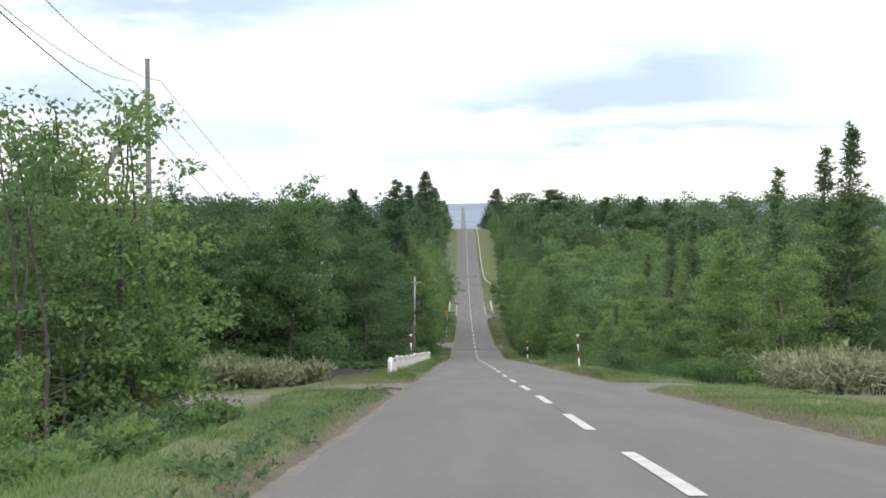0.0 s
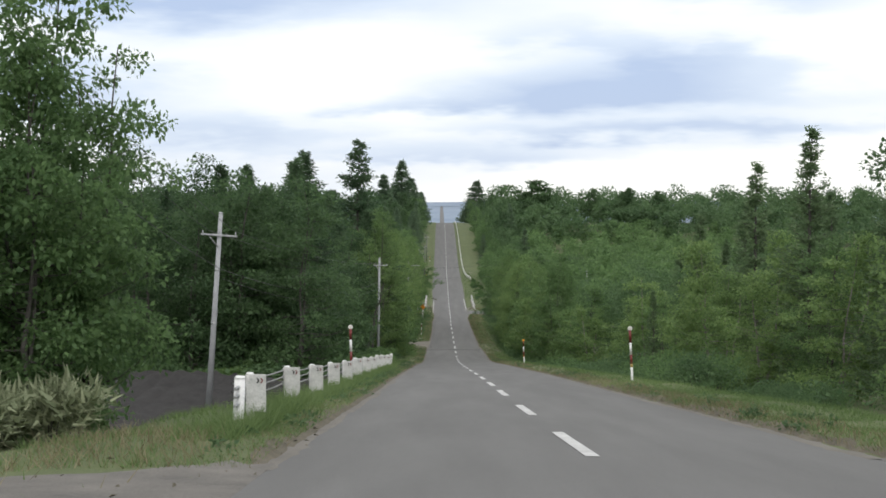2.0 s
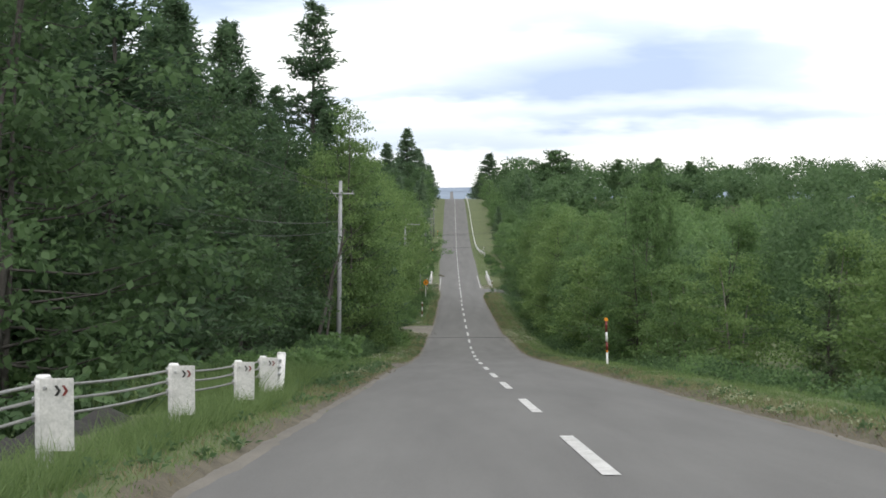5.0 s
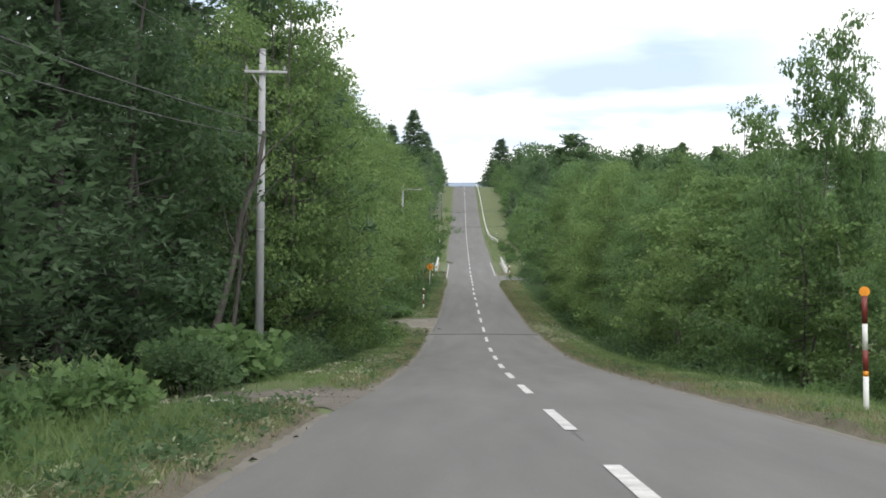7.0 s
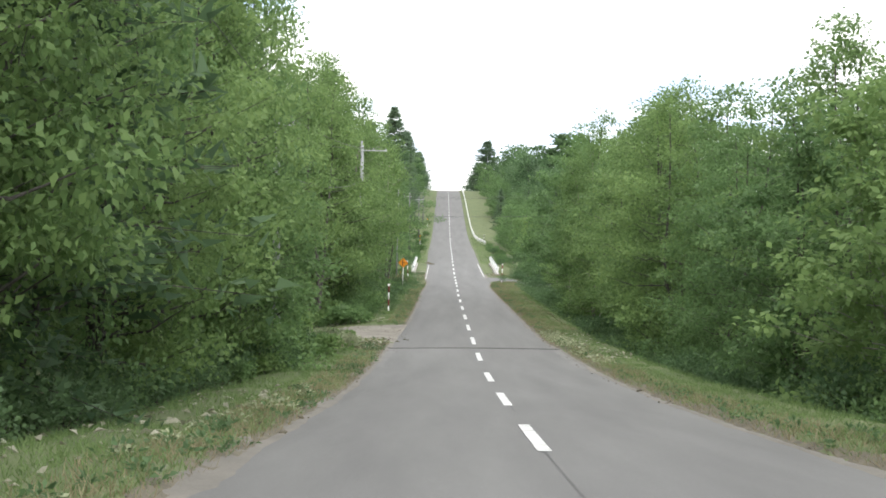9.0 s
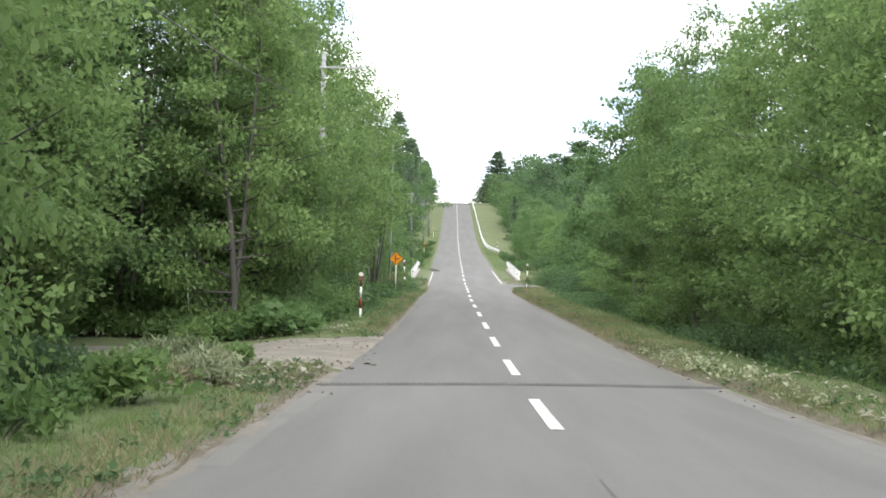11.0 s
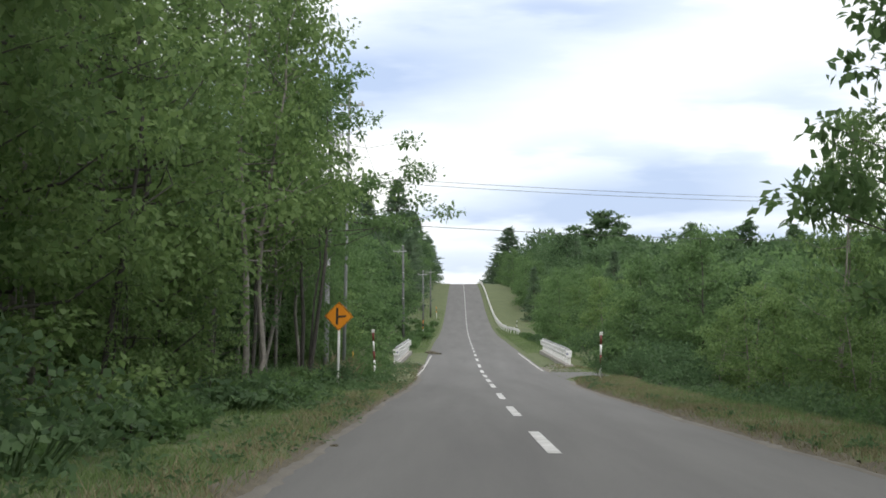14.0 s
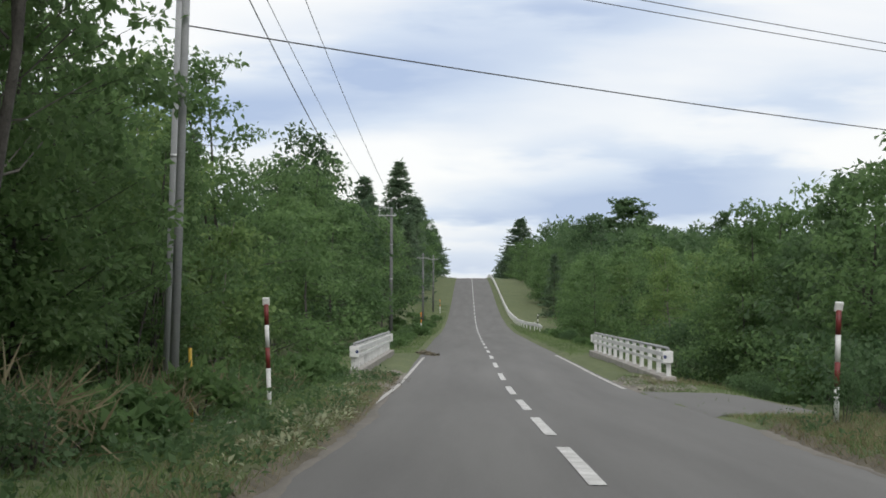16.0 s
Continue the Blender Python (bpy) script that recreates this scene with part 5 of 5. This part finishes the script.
plate = part("plate", polygon_plate(diamond(0.42), 0.006, 0.0), AMBER, sign)
rim = bmesh.new()
outer, inner = diamond(0.402), diamond(0.384)
vo = [rim.verts.new((x, -0.0055, z)) for x, z in outer]
vi = [rim.verts.new((x, -0.0055, z)) for x, z in inner]
for i in range(len(outer)):
    j = (i + 1) % len(outer)
    rim.faces.new((vo[i], vo[j], vi[j], vi[i]))
part("border", rim, BLACK, plate, "thin black border line")
bm = polygon_plate([(-0.085, HUB - 0.24), (-0.02, HUB - 0.24), (-0.02, HUB + 0.24), (-0.085, HUB + 0.24)], 0.003, -0.006)
part("symbol_main_road", bm, BLACK, plate)
bm = polygon_plate([(-0.021, HUB - 0.05), (0.21, HUB - 0.02), (0.21, HUB + 0.035), (-0.021, HUB + 0.015)], 0.003, -0.0065)
part("symbol_side_road", bm, BLACK, plate)
for h in (-0.2, 0.2):
    part("bracket", box((0.10, 0.05, 0.035), (0, 0.03, HUB + h), 0, 0.006), STEEL, sign)


# bridge parapets
def parapet(side, y0, y1, x, label):
    root = tagged(new("bridge_railing"), label, "bridge railing", "bridge railings")
    za, zb = 0.02, 0.02
    root.location = (x, y0, za - 0.84)
    long = y1 - y0
    rise = (zb - za) / long
    kerb = bmesh.new()
    add_box(kerb, (0.42, long + 0.6, 1.7), (0, long / 2, -0.83), 0, 0.03)
    part("kerb", kerb, KERB, root, "rough grey concrete kerb")
    n = 12
    for i in range(n):
        y = 0.15 + (long - 0.3) * i / (n - 1)
        post = part("post", box((0.13, 0.11, 0.74), (side * 0.05, y, 0.37), 0, 0.012), WHITE, root)
        part("bracket", box((0.10, 0.08, 0.05), (side * 0.02, y, 0.76), 0, 0.008), STEEL, post)
    for h, tall in ((0.40, 0.10), (0.62, 0.15)):
        bm = bmesh.new()
        add_box(bm, (0.05, long, tall * 0.45), (-side * 0.045, long / 2, h + tall * 0.25), 0, 0.012)
        add_box(bm, (0.05, long, tall * 0.45), (-side * 0.045, long / 2, h - tall * 0.25), 0, 0.012)
        add_box(bm, (0.03, long, tall * 0.3), (-side * 0.03, long / 2, h), 0, 0.005)
        part("beam", bm, WHITE, root)
    part("top_rail", rod((side * 0.02, -0.05, 0.81), (side * 0.02, long + 0.05, 0.81), 0.035, None, 12), STEEL, root, "grey steel tube")
    endp = part("end_plate", box((0.30, 0.05, 0.34), (0.0, -0.07, 0.56), 0, 0.02), WHITE, root)
    part("end_mark", rod((-side * 0.08, -0.097, 0.56), (-side * 0.08, -0.105, 0.56), 0.05, None, 14), BLUE, endp, "small dark blue reflector")
    part("end_plate", box((0.30, 0.05, 0.34), (0.0, long + 0.07, 0.56), 0, 0.02), WHITE, root)
    return root


KERB = material("kerb_concrete", (0.20, 0.19, 0.175), (0.38, 0.36, 0.33), 1.5, 25, 0.9, 0.6, depth=0.02)
BLUE = material("dark_blue_reflector", (0.02, 0.03, 0.10), (0.04, 0.06, 0.16), 6, 40, 0.4, 0.1)
parapet(-1, 327.8, 349.0, -4.55, "white steel bridge railing with posts on a concrete kerb")
parapet(1, 324.7, 350.0, 4.55, "white steel bridge railing with posts on a concrete kerb")


# guard rail up the far hill
def rail_x(y):
    return 4.45 + 1.6 * np.exp(-(y - 429) / 14.0)


rail = tagged(new("guard_rail"), "white corrugated guard rail climbing the far hill", "guard rail")
ys = np.concatenate([np.arange(429, 480, 2.0), np.arange(480, 716, 6.0)])
prof = [(0.0, 0.16), (0.045, 0.10), (0.045, 0.06), (0.0, 0.0), (0.045, -0.06), (0.045, -0.10), (0.0, -0.16), (-0.012, -0.16), (-0.012, 0.16)]
verts, faces = [], []
for y in ys:
    z = float(ground_z(rail_x(y), y)) + 0.62
    for dx, dz in prof:
        verts.append((rail_x(y) - dx, y, z + dz))
m_ = len(prof)
for i in range(len(ys) - 1):
    for k in range(m_):
        q = (k + 1) % m_
        faces.append((i * m_ + k, i * m_ + q, (i + 1) * m_ + q, (i + 1) * m_ + k))
link("beam", WHITE, verts, faces, rail)
first = None
for y in np.arange(431, 714, 4.0):
    z = float(ground_z(rail_x(y), y))
    if first is None:
        first = part("post", rod((0, 0, -0.3), (0, 0, 0.82), 0.057, None, 10), WHITE, rail)
        ob = first
    else:
        ob = new("post", first.data)
        ob.parent = rail
    ob.location = (float(rail_x(y)) + 0.08, float(y), z)


# leaning bare trunks among the left trees
def bare_trunk(a, b, r, label):
    w = Wood()
    a, b = np.array(a, float), np.array(b, float)
    rg2 = np.random.default_rng(int(abs(a[1]) * 10))
    k = np.linspace(0, 1, 7)
    pts = a + (b - a) * k[:, None] + rg2.normal(0, 0.06, (7, 3)) * np.array([1, 1, 0.2])
    w.limb(pts, r * (1 - 0.55 * k), 8)
    for t in (0.55, 0.7, 0.85):
        p = a + (b - a) * t
        w.limb([p, p + np.array([rg2.uniform(-0.8, 0.8), rg2.uniform(-0.5, 0.5), 0.5]), p + np.array([rg2.uniform(-1.4, 1.4), rg2.uniform(-0.8, 0.8), 1.3])], [r * 0.35, r * 0.2, 0.01], 5)
    return tagged(new("bare_trunk", w.mesh("bare_trunk", BARK)), label, "tree trunk", "bare leaning trunks")


bare_trunk((-8.1, 165, floor(-8.1, 165) - 0.2), (-6.5, 166, floor(-6.5, 166) + 6.6), 0.12, "dark bare trunk leaning in the wood")
bare_trunk((-7.6, 166, floor(-7.6, 166) - 0.2), (-7.0, 166.5, floor(-7, 166.5) + 5.0), 0.08, "thin dark bare trunk leaning in the wood")
bare_trunk((-6.9, 268, floor(-6.9, 268) - 0.2), (-6.2, 269, 5.5), 0.06, "thin bent grey sapling trunk at the wood edge")
bare_trunk((-6.3, 296, floor(-6.3, 296) - 0.2), (-5.7, 296.5, 6.0), 0.05, "slim bare sapling trunk in the weeds")
bare_trunk((-7.0, 287, floor(-7, 287) - 0.2), (-6.6, 288, 6.5), 0.07, "pale grey bare trunk at the wood edge")
bare_trunk((-7.6, 283, floor(-7.6, 283) - 0.2), (-7.0, 283, 6.5), 0.07, "pale grey bare trunk at the wood edge")
bare_trunk((7.9, 182, floor(7.9, 182) - 0.2), (7.7, 182, floor(7.7, 182) + 3.6), 0.07, "slim pale trunk at the wood edge")

# lost pipe and clods on the verge
pipe = tagged(new("white_pipe"), "short white plastic pipe lying on the verge", "pipe")
pipe.matrix_basis = pose(-4.75, 147.0, floor(-4.75, 147.0) + 0.05, 0, 0, 12)
bm = bmesh.new()
outer_ring = [[bm.verts.new((s * 0.2, r * math.cos(a), r * math.sin(a))) for a in [i * math.pi / 8 for i in range(16)]] for s, r in ((-1, 0.042), (1, 0.042), (1, 0.034), (-1, 0.034))]
for k in range(4):
    for i in range(16):
        bm.faces.new((outer_ring[k][i], outer_ring[k][(i + 1) % 16], outer_ring[(k + 1) % 4][(i + 1) % 16], outer_ring[(k + 1) % 4][i]))
bmesh.ops.recalc_face_normals(bm, faces=bm.faces)
part("tube", bm, WHITE, pipe)


def clod(x, y, size, label, mat):
    bm = bmesh.new()
    bmesh.ops.create_icosphere(bm, subdivisions=2, radius=1.0)
    for v in bm.verts:
        n = noise.noise(v.co * 1.7 + Vector((x, y, 0)))
        v.co *= 1 + 0.9 * n + 0.4 * noise.noise(v.co * 4.1)
        v.co.x *= size * 1.3
        v.co.y *= size
        v.co.z = v.co.z * size * 0.7
    base = float(road_height(x, y)) if abs(x) < ROAD else floor(x, y)
    ob = part("clod", bm, mat, None)
    ob.location = (x, y, base + size * 0.2)
    return tagged(ob, label, "clod", "clods on the road edge")


rnd = random.Random(3)
for x, y, s in ((-3.5, 43.5, 0.13), (-3.75, 44.1, 0.12), (-3.3, 44.6, 0.08), (-3.95, 43.8, 0.10), (-3.6, 44.9, 0.07), (-3.45, 218, 0.10), (-3.0, 221.5, 0.09), (-2.75, 223.0, 0.08), (-2.6, 222.6, 0.06), (-3.2, 235, 0.08),
                (-3.35, 236.5, 0.10), (-3.3, 182, 0.09), (-3.2, 178.6, 0.08), (3.25, 193, 0.10), (3.3, 172, 0.08), (-2.7, 263.5, 0.06), (-2.9, 264, 0.07), (-3.4, 133, 0.1), (3.4, 150, 0.09), (-2.6, 352, 0.16), (-2.9, 353, 0.2), (-3.3, 355, 0.25)):
    clod(x, y, s * (0.6 if y < 300 else 0.9), "dark clod of earth and grass on the road edge", SOD)


# ---------------------------------------------------------------- low growth
for i in range(64):
    grow(choose("butterbur0", "butterbur1", "pale_weed0"), -6.4 - i * 0.5, 112.6 + planting.uniform(-0.7, 0.9), planting.uniform(0.6, 0.95))
for i in range(26):
    grow(choose("weed0", "weed1", "shrub2"), -7 - i * 1.1, 117 + planting.uniform(-0.8, 0.8), planting.uniform(0.7, 1.1))
row(-1, 120, 147, 1.5, 5.2, 6.6, 0.4, 0.75, ("weed0", "weed1"))
row(-1, 128, 147, 1.0, 5.6, 8.0, 0.5, 0.8, ("pale_weed0", "pale_weed1", "weed1"))
row(-1, 157, 165, 1.1, 6.0, 8.0, 0.9, 1.35, ("bigleaf0", "shrub0", "bigleaf1", "shrub1"))
row(-1, 236, 244, 0.7, 5.2, 9.0, 0.45, 0.8, ("weed0", "weed1", "butterbur0"))
row(-1, 234.5, 238, 0.22, 5.5, 17, 0.6, 1.1, ("pale_weed0", "pale_weed1", "bigleaf0"))
row(-1, 196, 219, 1.0, 5.2, 6.6, 0.35, 0.7, ("pale_weed0", "weed1"))
row(-1, 210, 221, 0.5, 5.0, 9.0, 0.45, 0.9, ("pale_weed0", "pale_weed1", "sasa1", "bigleaf0"))
row(-1, 213, 220.5, 1.1, 4.4, 5.6, 0.35, 0.6, ("reed0", "pale_weed1", "sasa0"))
row(-1, 242, 300, 1.7, 4.7, 6.0, 0.4, 0.75, ("weed0", "weed1", "butterbur0"))
row(-1, 259, 287, 0.8, 5.1, 6.8, 0.4, 0.7, ("butterbur0", "butterbur1", "weed0", "shrub0", "weed1"))
row(-1, 283, 302, 0.8, 5.0, 6.8, 0.5, 1.0, ("shrub0", "weed0", "shrub1", "weed1"))
row(-1, 306, 329, 0.9, 5.2, 8.2, 0.5, 1.2, ("shrub0", "weed0", "shrub1", "shrub2"))
row(-1, 294, 306, 0.8, 4.9, 6.6, 0.5, 0.95, ("reed0", "reed1", "weed1"))
row(-1, 298, 328, 1.6, 5.3, 6.6, 0.5, 0.85, ("weed0", "weed1", "reed0"))
row(1, 60, 84, 2.0, 7.2, 9.0, 0.7, 1.2, SH)
grow("shrub1", 4.25, 302.9, 0.85, fat=0.5)
row(1, 322, 346, 1.8, 6.4, 8.6, 0.5, 0.9, ("weed0", "shrub0"))
row(-1, 348, 470, 2.6, 4.8, 7.5, 0.4, 1.0, ("weed0", "shrub0", "weed1"))
row(1, 350, 430, 3.0, 5.6, 8.0, 0.5, 1.0, ("weed0", "shrub1"))
row(-1, 25, 38, 2.4, 6.8, 8.0, 0.3, 0.5, ("weed0", "weed1"))


def grass(name, label, seed, bands, mat, blade, wide):
    """Blades strewn over stretches of verge: (side, x0, x1, y0, y1, count, height)."""
    rg2 = np.random.default_rng(seed)
    P, H = [], []
    for side, x0, x1, y0, y1, n, h in bands:
        x = side * (x0 + (x1 - x0) * rg2.uniform(0, 1, n))
        y = rg2.uniform(y0, y1, n)
        x = x + side * (half_width(x, y) - ROAD)
        keep = np.ones(n, bool)
        for s, a, b in ((-1, 40, 50.5), (-1, 148.5, 156.5), (-1, 221.5, 234.5), (1, 43, 51), (1, 308.5, 320)):
            keep &= ~((np.sign(x) == s) & (y > a) & (y < b) & (rg2.uniform(0, 1, n) > 0.006))
        keep &= ~((x < -5.1) & (y > 64) & (y < 112))
        tuft = 0.55 + 0.45 * wave(x * 4, y * 3, seed)
        keep &= rg2.uniform(0, 1, n) < 0.35 + tuft
        P.append(np.stack([x, y, ground_z(x, y) - 0.01], 1)[keep])
        H.append((h * rg2.uniform(0.5, 1.25, n) * (0.7 + 0.5 * tuft))[keep])
    P, H = np.concatenate(P), np.concatenate(H)
    n = len(P)
    a = rg2.uniform(0, 2 * np.pi, n)
    side = np.stack([np.cos(a), np.sin(a), 0 * a], 1) * (wide * rg2.uniform(0.6, 1.4, n))[:, None]
    tip = P + np.stack([rg2.normal(0, 0.6, n) * H, rg2.normal(0, 0.6, n) * H, H], 1)
    v = np.stack([P - side, P + side, tip], 1)
    me = bpy.data.meshes.new(name)
    me.vertices.add(3 * n)
    me.vertices.foreach_set("co", v.astype(np.float32).ravel())
    me.loops.add(3 * n)
    me.loops.foreach_set("vertex_index", np.arange(3 * n, dtype=np.int32))
    me.polygons.add(n)
    me.polygons.foreach_set("loop_start", np.arange(0, 3 * n, 3, dtype=np.int32))
    me.materials.append(mat)
    me.update()
    return tagged(new(name, me), label, "grass", kind="stuff")


grass("verge_grass", "short green grass along both verges", 1,
      [(-1, 3.42, 4.7, 4, 330, 130000, 0.085), (1, 3.40, 4.7, 4, 328, 140000, 0.085), (-1, 4.5, 6.4, 4, 330, 70000, 0.13), (1, 4.5, 6.4, 4, 328, 70000, 0.13), (-1, 4.0, 6.0, 122, 146, 9000, 0.32), (-1, 4.1, 8.0, 113, 126, 15000, 0.55), (-1, 3.9, 4.75, 53, 116, 12000, 0.28), (-1, 3.85, 4.3, 53, 118, 12000, 0.34), (-1, 3.5, 7.5, 350, 520, 26000, 0.24), (1, 3.5, 8, 350, 460, 22000, 0.22)],
      GRASS, 0.2, 0.0065)
grass("verge_dry_grass", "brownish dry grass along the broken turf edge", 2,
      [(-1, 3.38, 3.9, 4, 330, 17000, 0.085), (1, 3.34, 3.95, 4, 306, 32000, 0.09), (1, 3.4, 5.2, 225, 308, 26000, 0.09), (1, 4, 6, 285, 308, 5000, 0.14), (1, 3.9, 6, 322, 327, 1500, 0.15), (-1, 4.0, 6.0, 40, 56, 4000, 0.2), (-1, 3.36, 4.3, 117, 330, 22000, 0.14), (1, 3.36, 4.2, 56, 306, 22000, 0.13)],
      DRY_GRASS, 0.12, 0.0065)


def litter(label, seed, spots, mat, leaf):
    """Fallen and withered leaves lying loose: (x0, x1, y0, y1, count)."""
    rg2 = np.random.default_rng(seed)
    at = []
    for x0, x1, y0, y1, n in spots:
        x, y = rg2.uniform(x0, x1, n), rg2.uniform(y0, y1, n)
        at.append(np.stack([x, y, np.maximum(ground_z(x, y), np.where(np.abs(x) < 3.1, road_height(x, y), -99)) + rg2.uniform(0.01, 0.06, n)], 1))
    at = np.concatenate(at)
    n = len(at)
    axis = unit(rg2.normal(0, 1, (n, 3)) * np.array([1, 1, 0.25]))
    ln = leaf * rg2.uniform(0.5, 1.4, n)
    me = leaf_mesh("leaf_litter", at, axis, unit(rg2.normal(0, 0.4, (n, 3)) + np.array([0, 0, 1.0])), ln, ln * 0.5, mat, 0.2)
    return tagged(new("leaf_litter", me), label, "leaves", kind="stuff")


def low_weeds(name, label, seed, bands, mat):
    """Small leafy weeds beyond counting: (side, x0, x1, y0, y1, clumps, height, leaf)."""
    rg2 = np.random.default_rng(seed)
    at, axis, ln = [], [], []
    for side, x0, x1, y0, y1, n, h, leaf in bands:
        y = rg2.uniform(y0, y1, n)
        x = side * (half_width(side * np.ones(n), y) + rg2.uniform(x0, x1, n))
        keep = rg2.uniform(0, 1, n) < 0.25 + 1.1 * np.clip(wave(x * 1.3, y * 0.55, seed) * 0.5 + 0.5, 0, 1) ** 2
        for s, a, b in ((-1, 40, 50.5), (-1, 148.5, 156.5), (-1, 221.5, 234.5), (1, 43, 51), (1, 308.5, 320)):
            keep &= ~((np.sign(x) == s) & (y > a) & (y < b))
        for px, py in zip(x[keep], y[keep]):
            k = 26
            size = h * rg2.uniform(0.5, 1.3)
            out = rg2.normal(0, 0.55, (k, 2)) * size
            z = float(ground_z(px, py))
            at.append(np.stack([px + out[:, 0], py + out[:, 1], z + size * rg2.uniform(0.1, 1.0, k) * np.exp(-0.5 * (out ** 2).sum(1) / size ** 2)], 1))
            axis.append(unit(np.stack([out[:, 0], out[:, 1], rg2.uniform(-0.1, 0.6, k) * size], 1) + rg2.normal(0, 0.3, (k, 3)) * size))
            ln.append(leaf * rg2.uniform(0.5, 1.4, k))
    at, axis, ln = np.concatenate(at), np.concatenate(axis), np.concatenate(ln)
    n = len(at)
    me = leaf_mesh(name, at, axis, unit(rg2.normal(0, 0.45, (n, 3)) + np.array([0, 0, 1.0])), ln, ln * rg2.uniform(0.35, 0.7, n), mat, 0.15)
    return tagged(new(name, me), label, "weeds", kind="stuff")


low_weeds("edge_weeds", "small leafy weeds growing along the broken turf edge", 21,
          [(-1, 0.10, 0.75, 4, 330, 700, 0.15, 0.075), (1, 0.12, 0.7, 56, 306, 420, 0.13, 0.07), (1, 2.3, 3.4, 60, 300, 260, 0.5, 0.12), (-1, 0.5, 1.9, 284, 330, 220, 0.26, 0.10), (-1, 0.9, 2.2, 240, 290, 130, 0.28, 0.10), (-1, 0.3, 1.4, 118, 148, 120, 0.22, 0.10)], MID_LEAF)
low_weeds("edge_weeds", "pale whitish weeds and thistles at the turf edge", 22,
          [(1, 0.15, 0.75, 204, 228, 90, 0.20, 0.09), (-1, 0.15, 0.9, 120, 190, 90, 0.16, 0.075), (-1, 0.2, 1.2, 292, 328, 60, 0.2, 0.09), (1, 0.15, 0.6, 96, 130, 40, 0.14, 0.07)], SASA)

WITHERED = foliage("withered_leaves", (0.16, 0.15, 0.10), (0.42, 0.42, 0.34), 0.3)
litter("pale withered leaves strewn over the grass by the track", 4, [(-5.6, -3.4, 214, 221.5, 300), (-6.5, -4.0, 235, 238, 100), (-5.6, -4.2, 163, 190, 160), (-8.0, -3.7, 150, 156.5, 60), (3.6, 5.2, 208, 226, 160), (-5.6, -4.4, 294, 304, 130), (3.3, 4.6, 320, 327, 80)], WITHERED, 0.16)
litter("dark broken bits of sod and twig along the road edge", 5, [(-9.0, -3.4, 149.5, 157, 160), (-9.0, -3.2, 41, 51, 120), (-8.0, -3.0, 222, 234, 120), (-3.5, -2.8, 213, 238, 40), (-3.6, -3.2, 52, 60, 20), (3.1, 3.4, 60, 110, 40), (-3.3, -2.9, 240, 300, 40), (2.9, 3.2, 160, 260, 60), (-3.5, -3.1, 130, 200, 50), (-3.6, -2.8, 318, 330, 50)], SOD, 0.075)
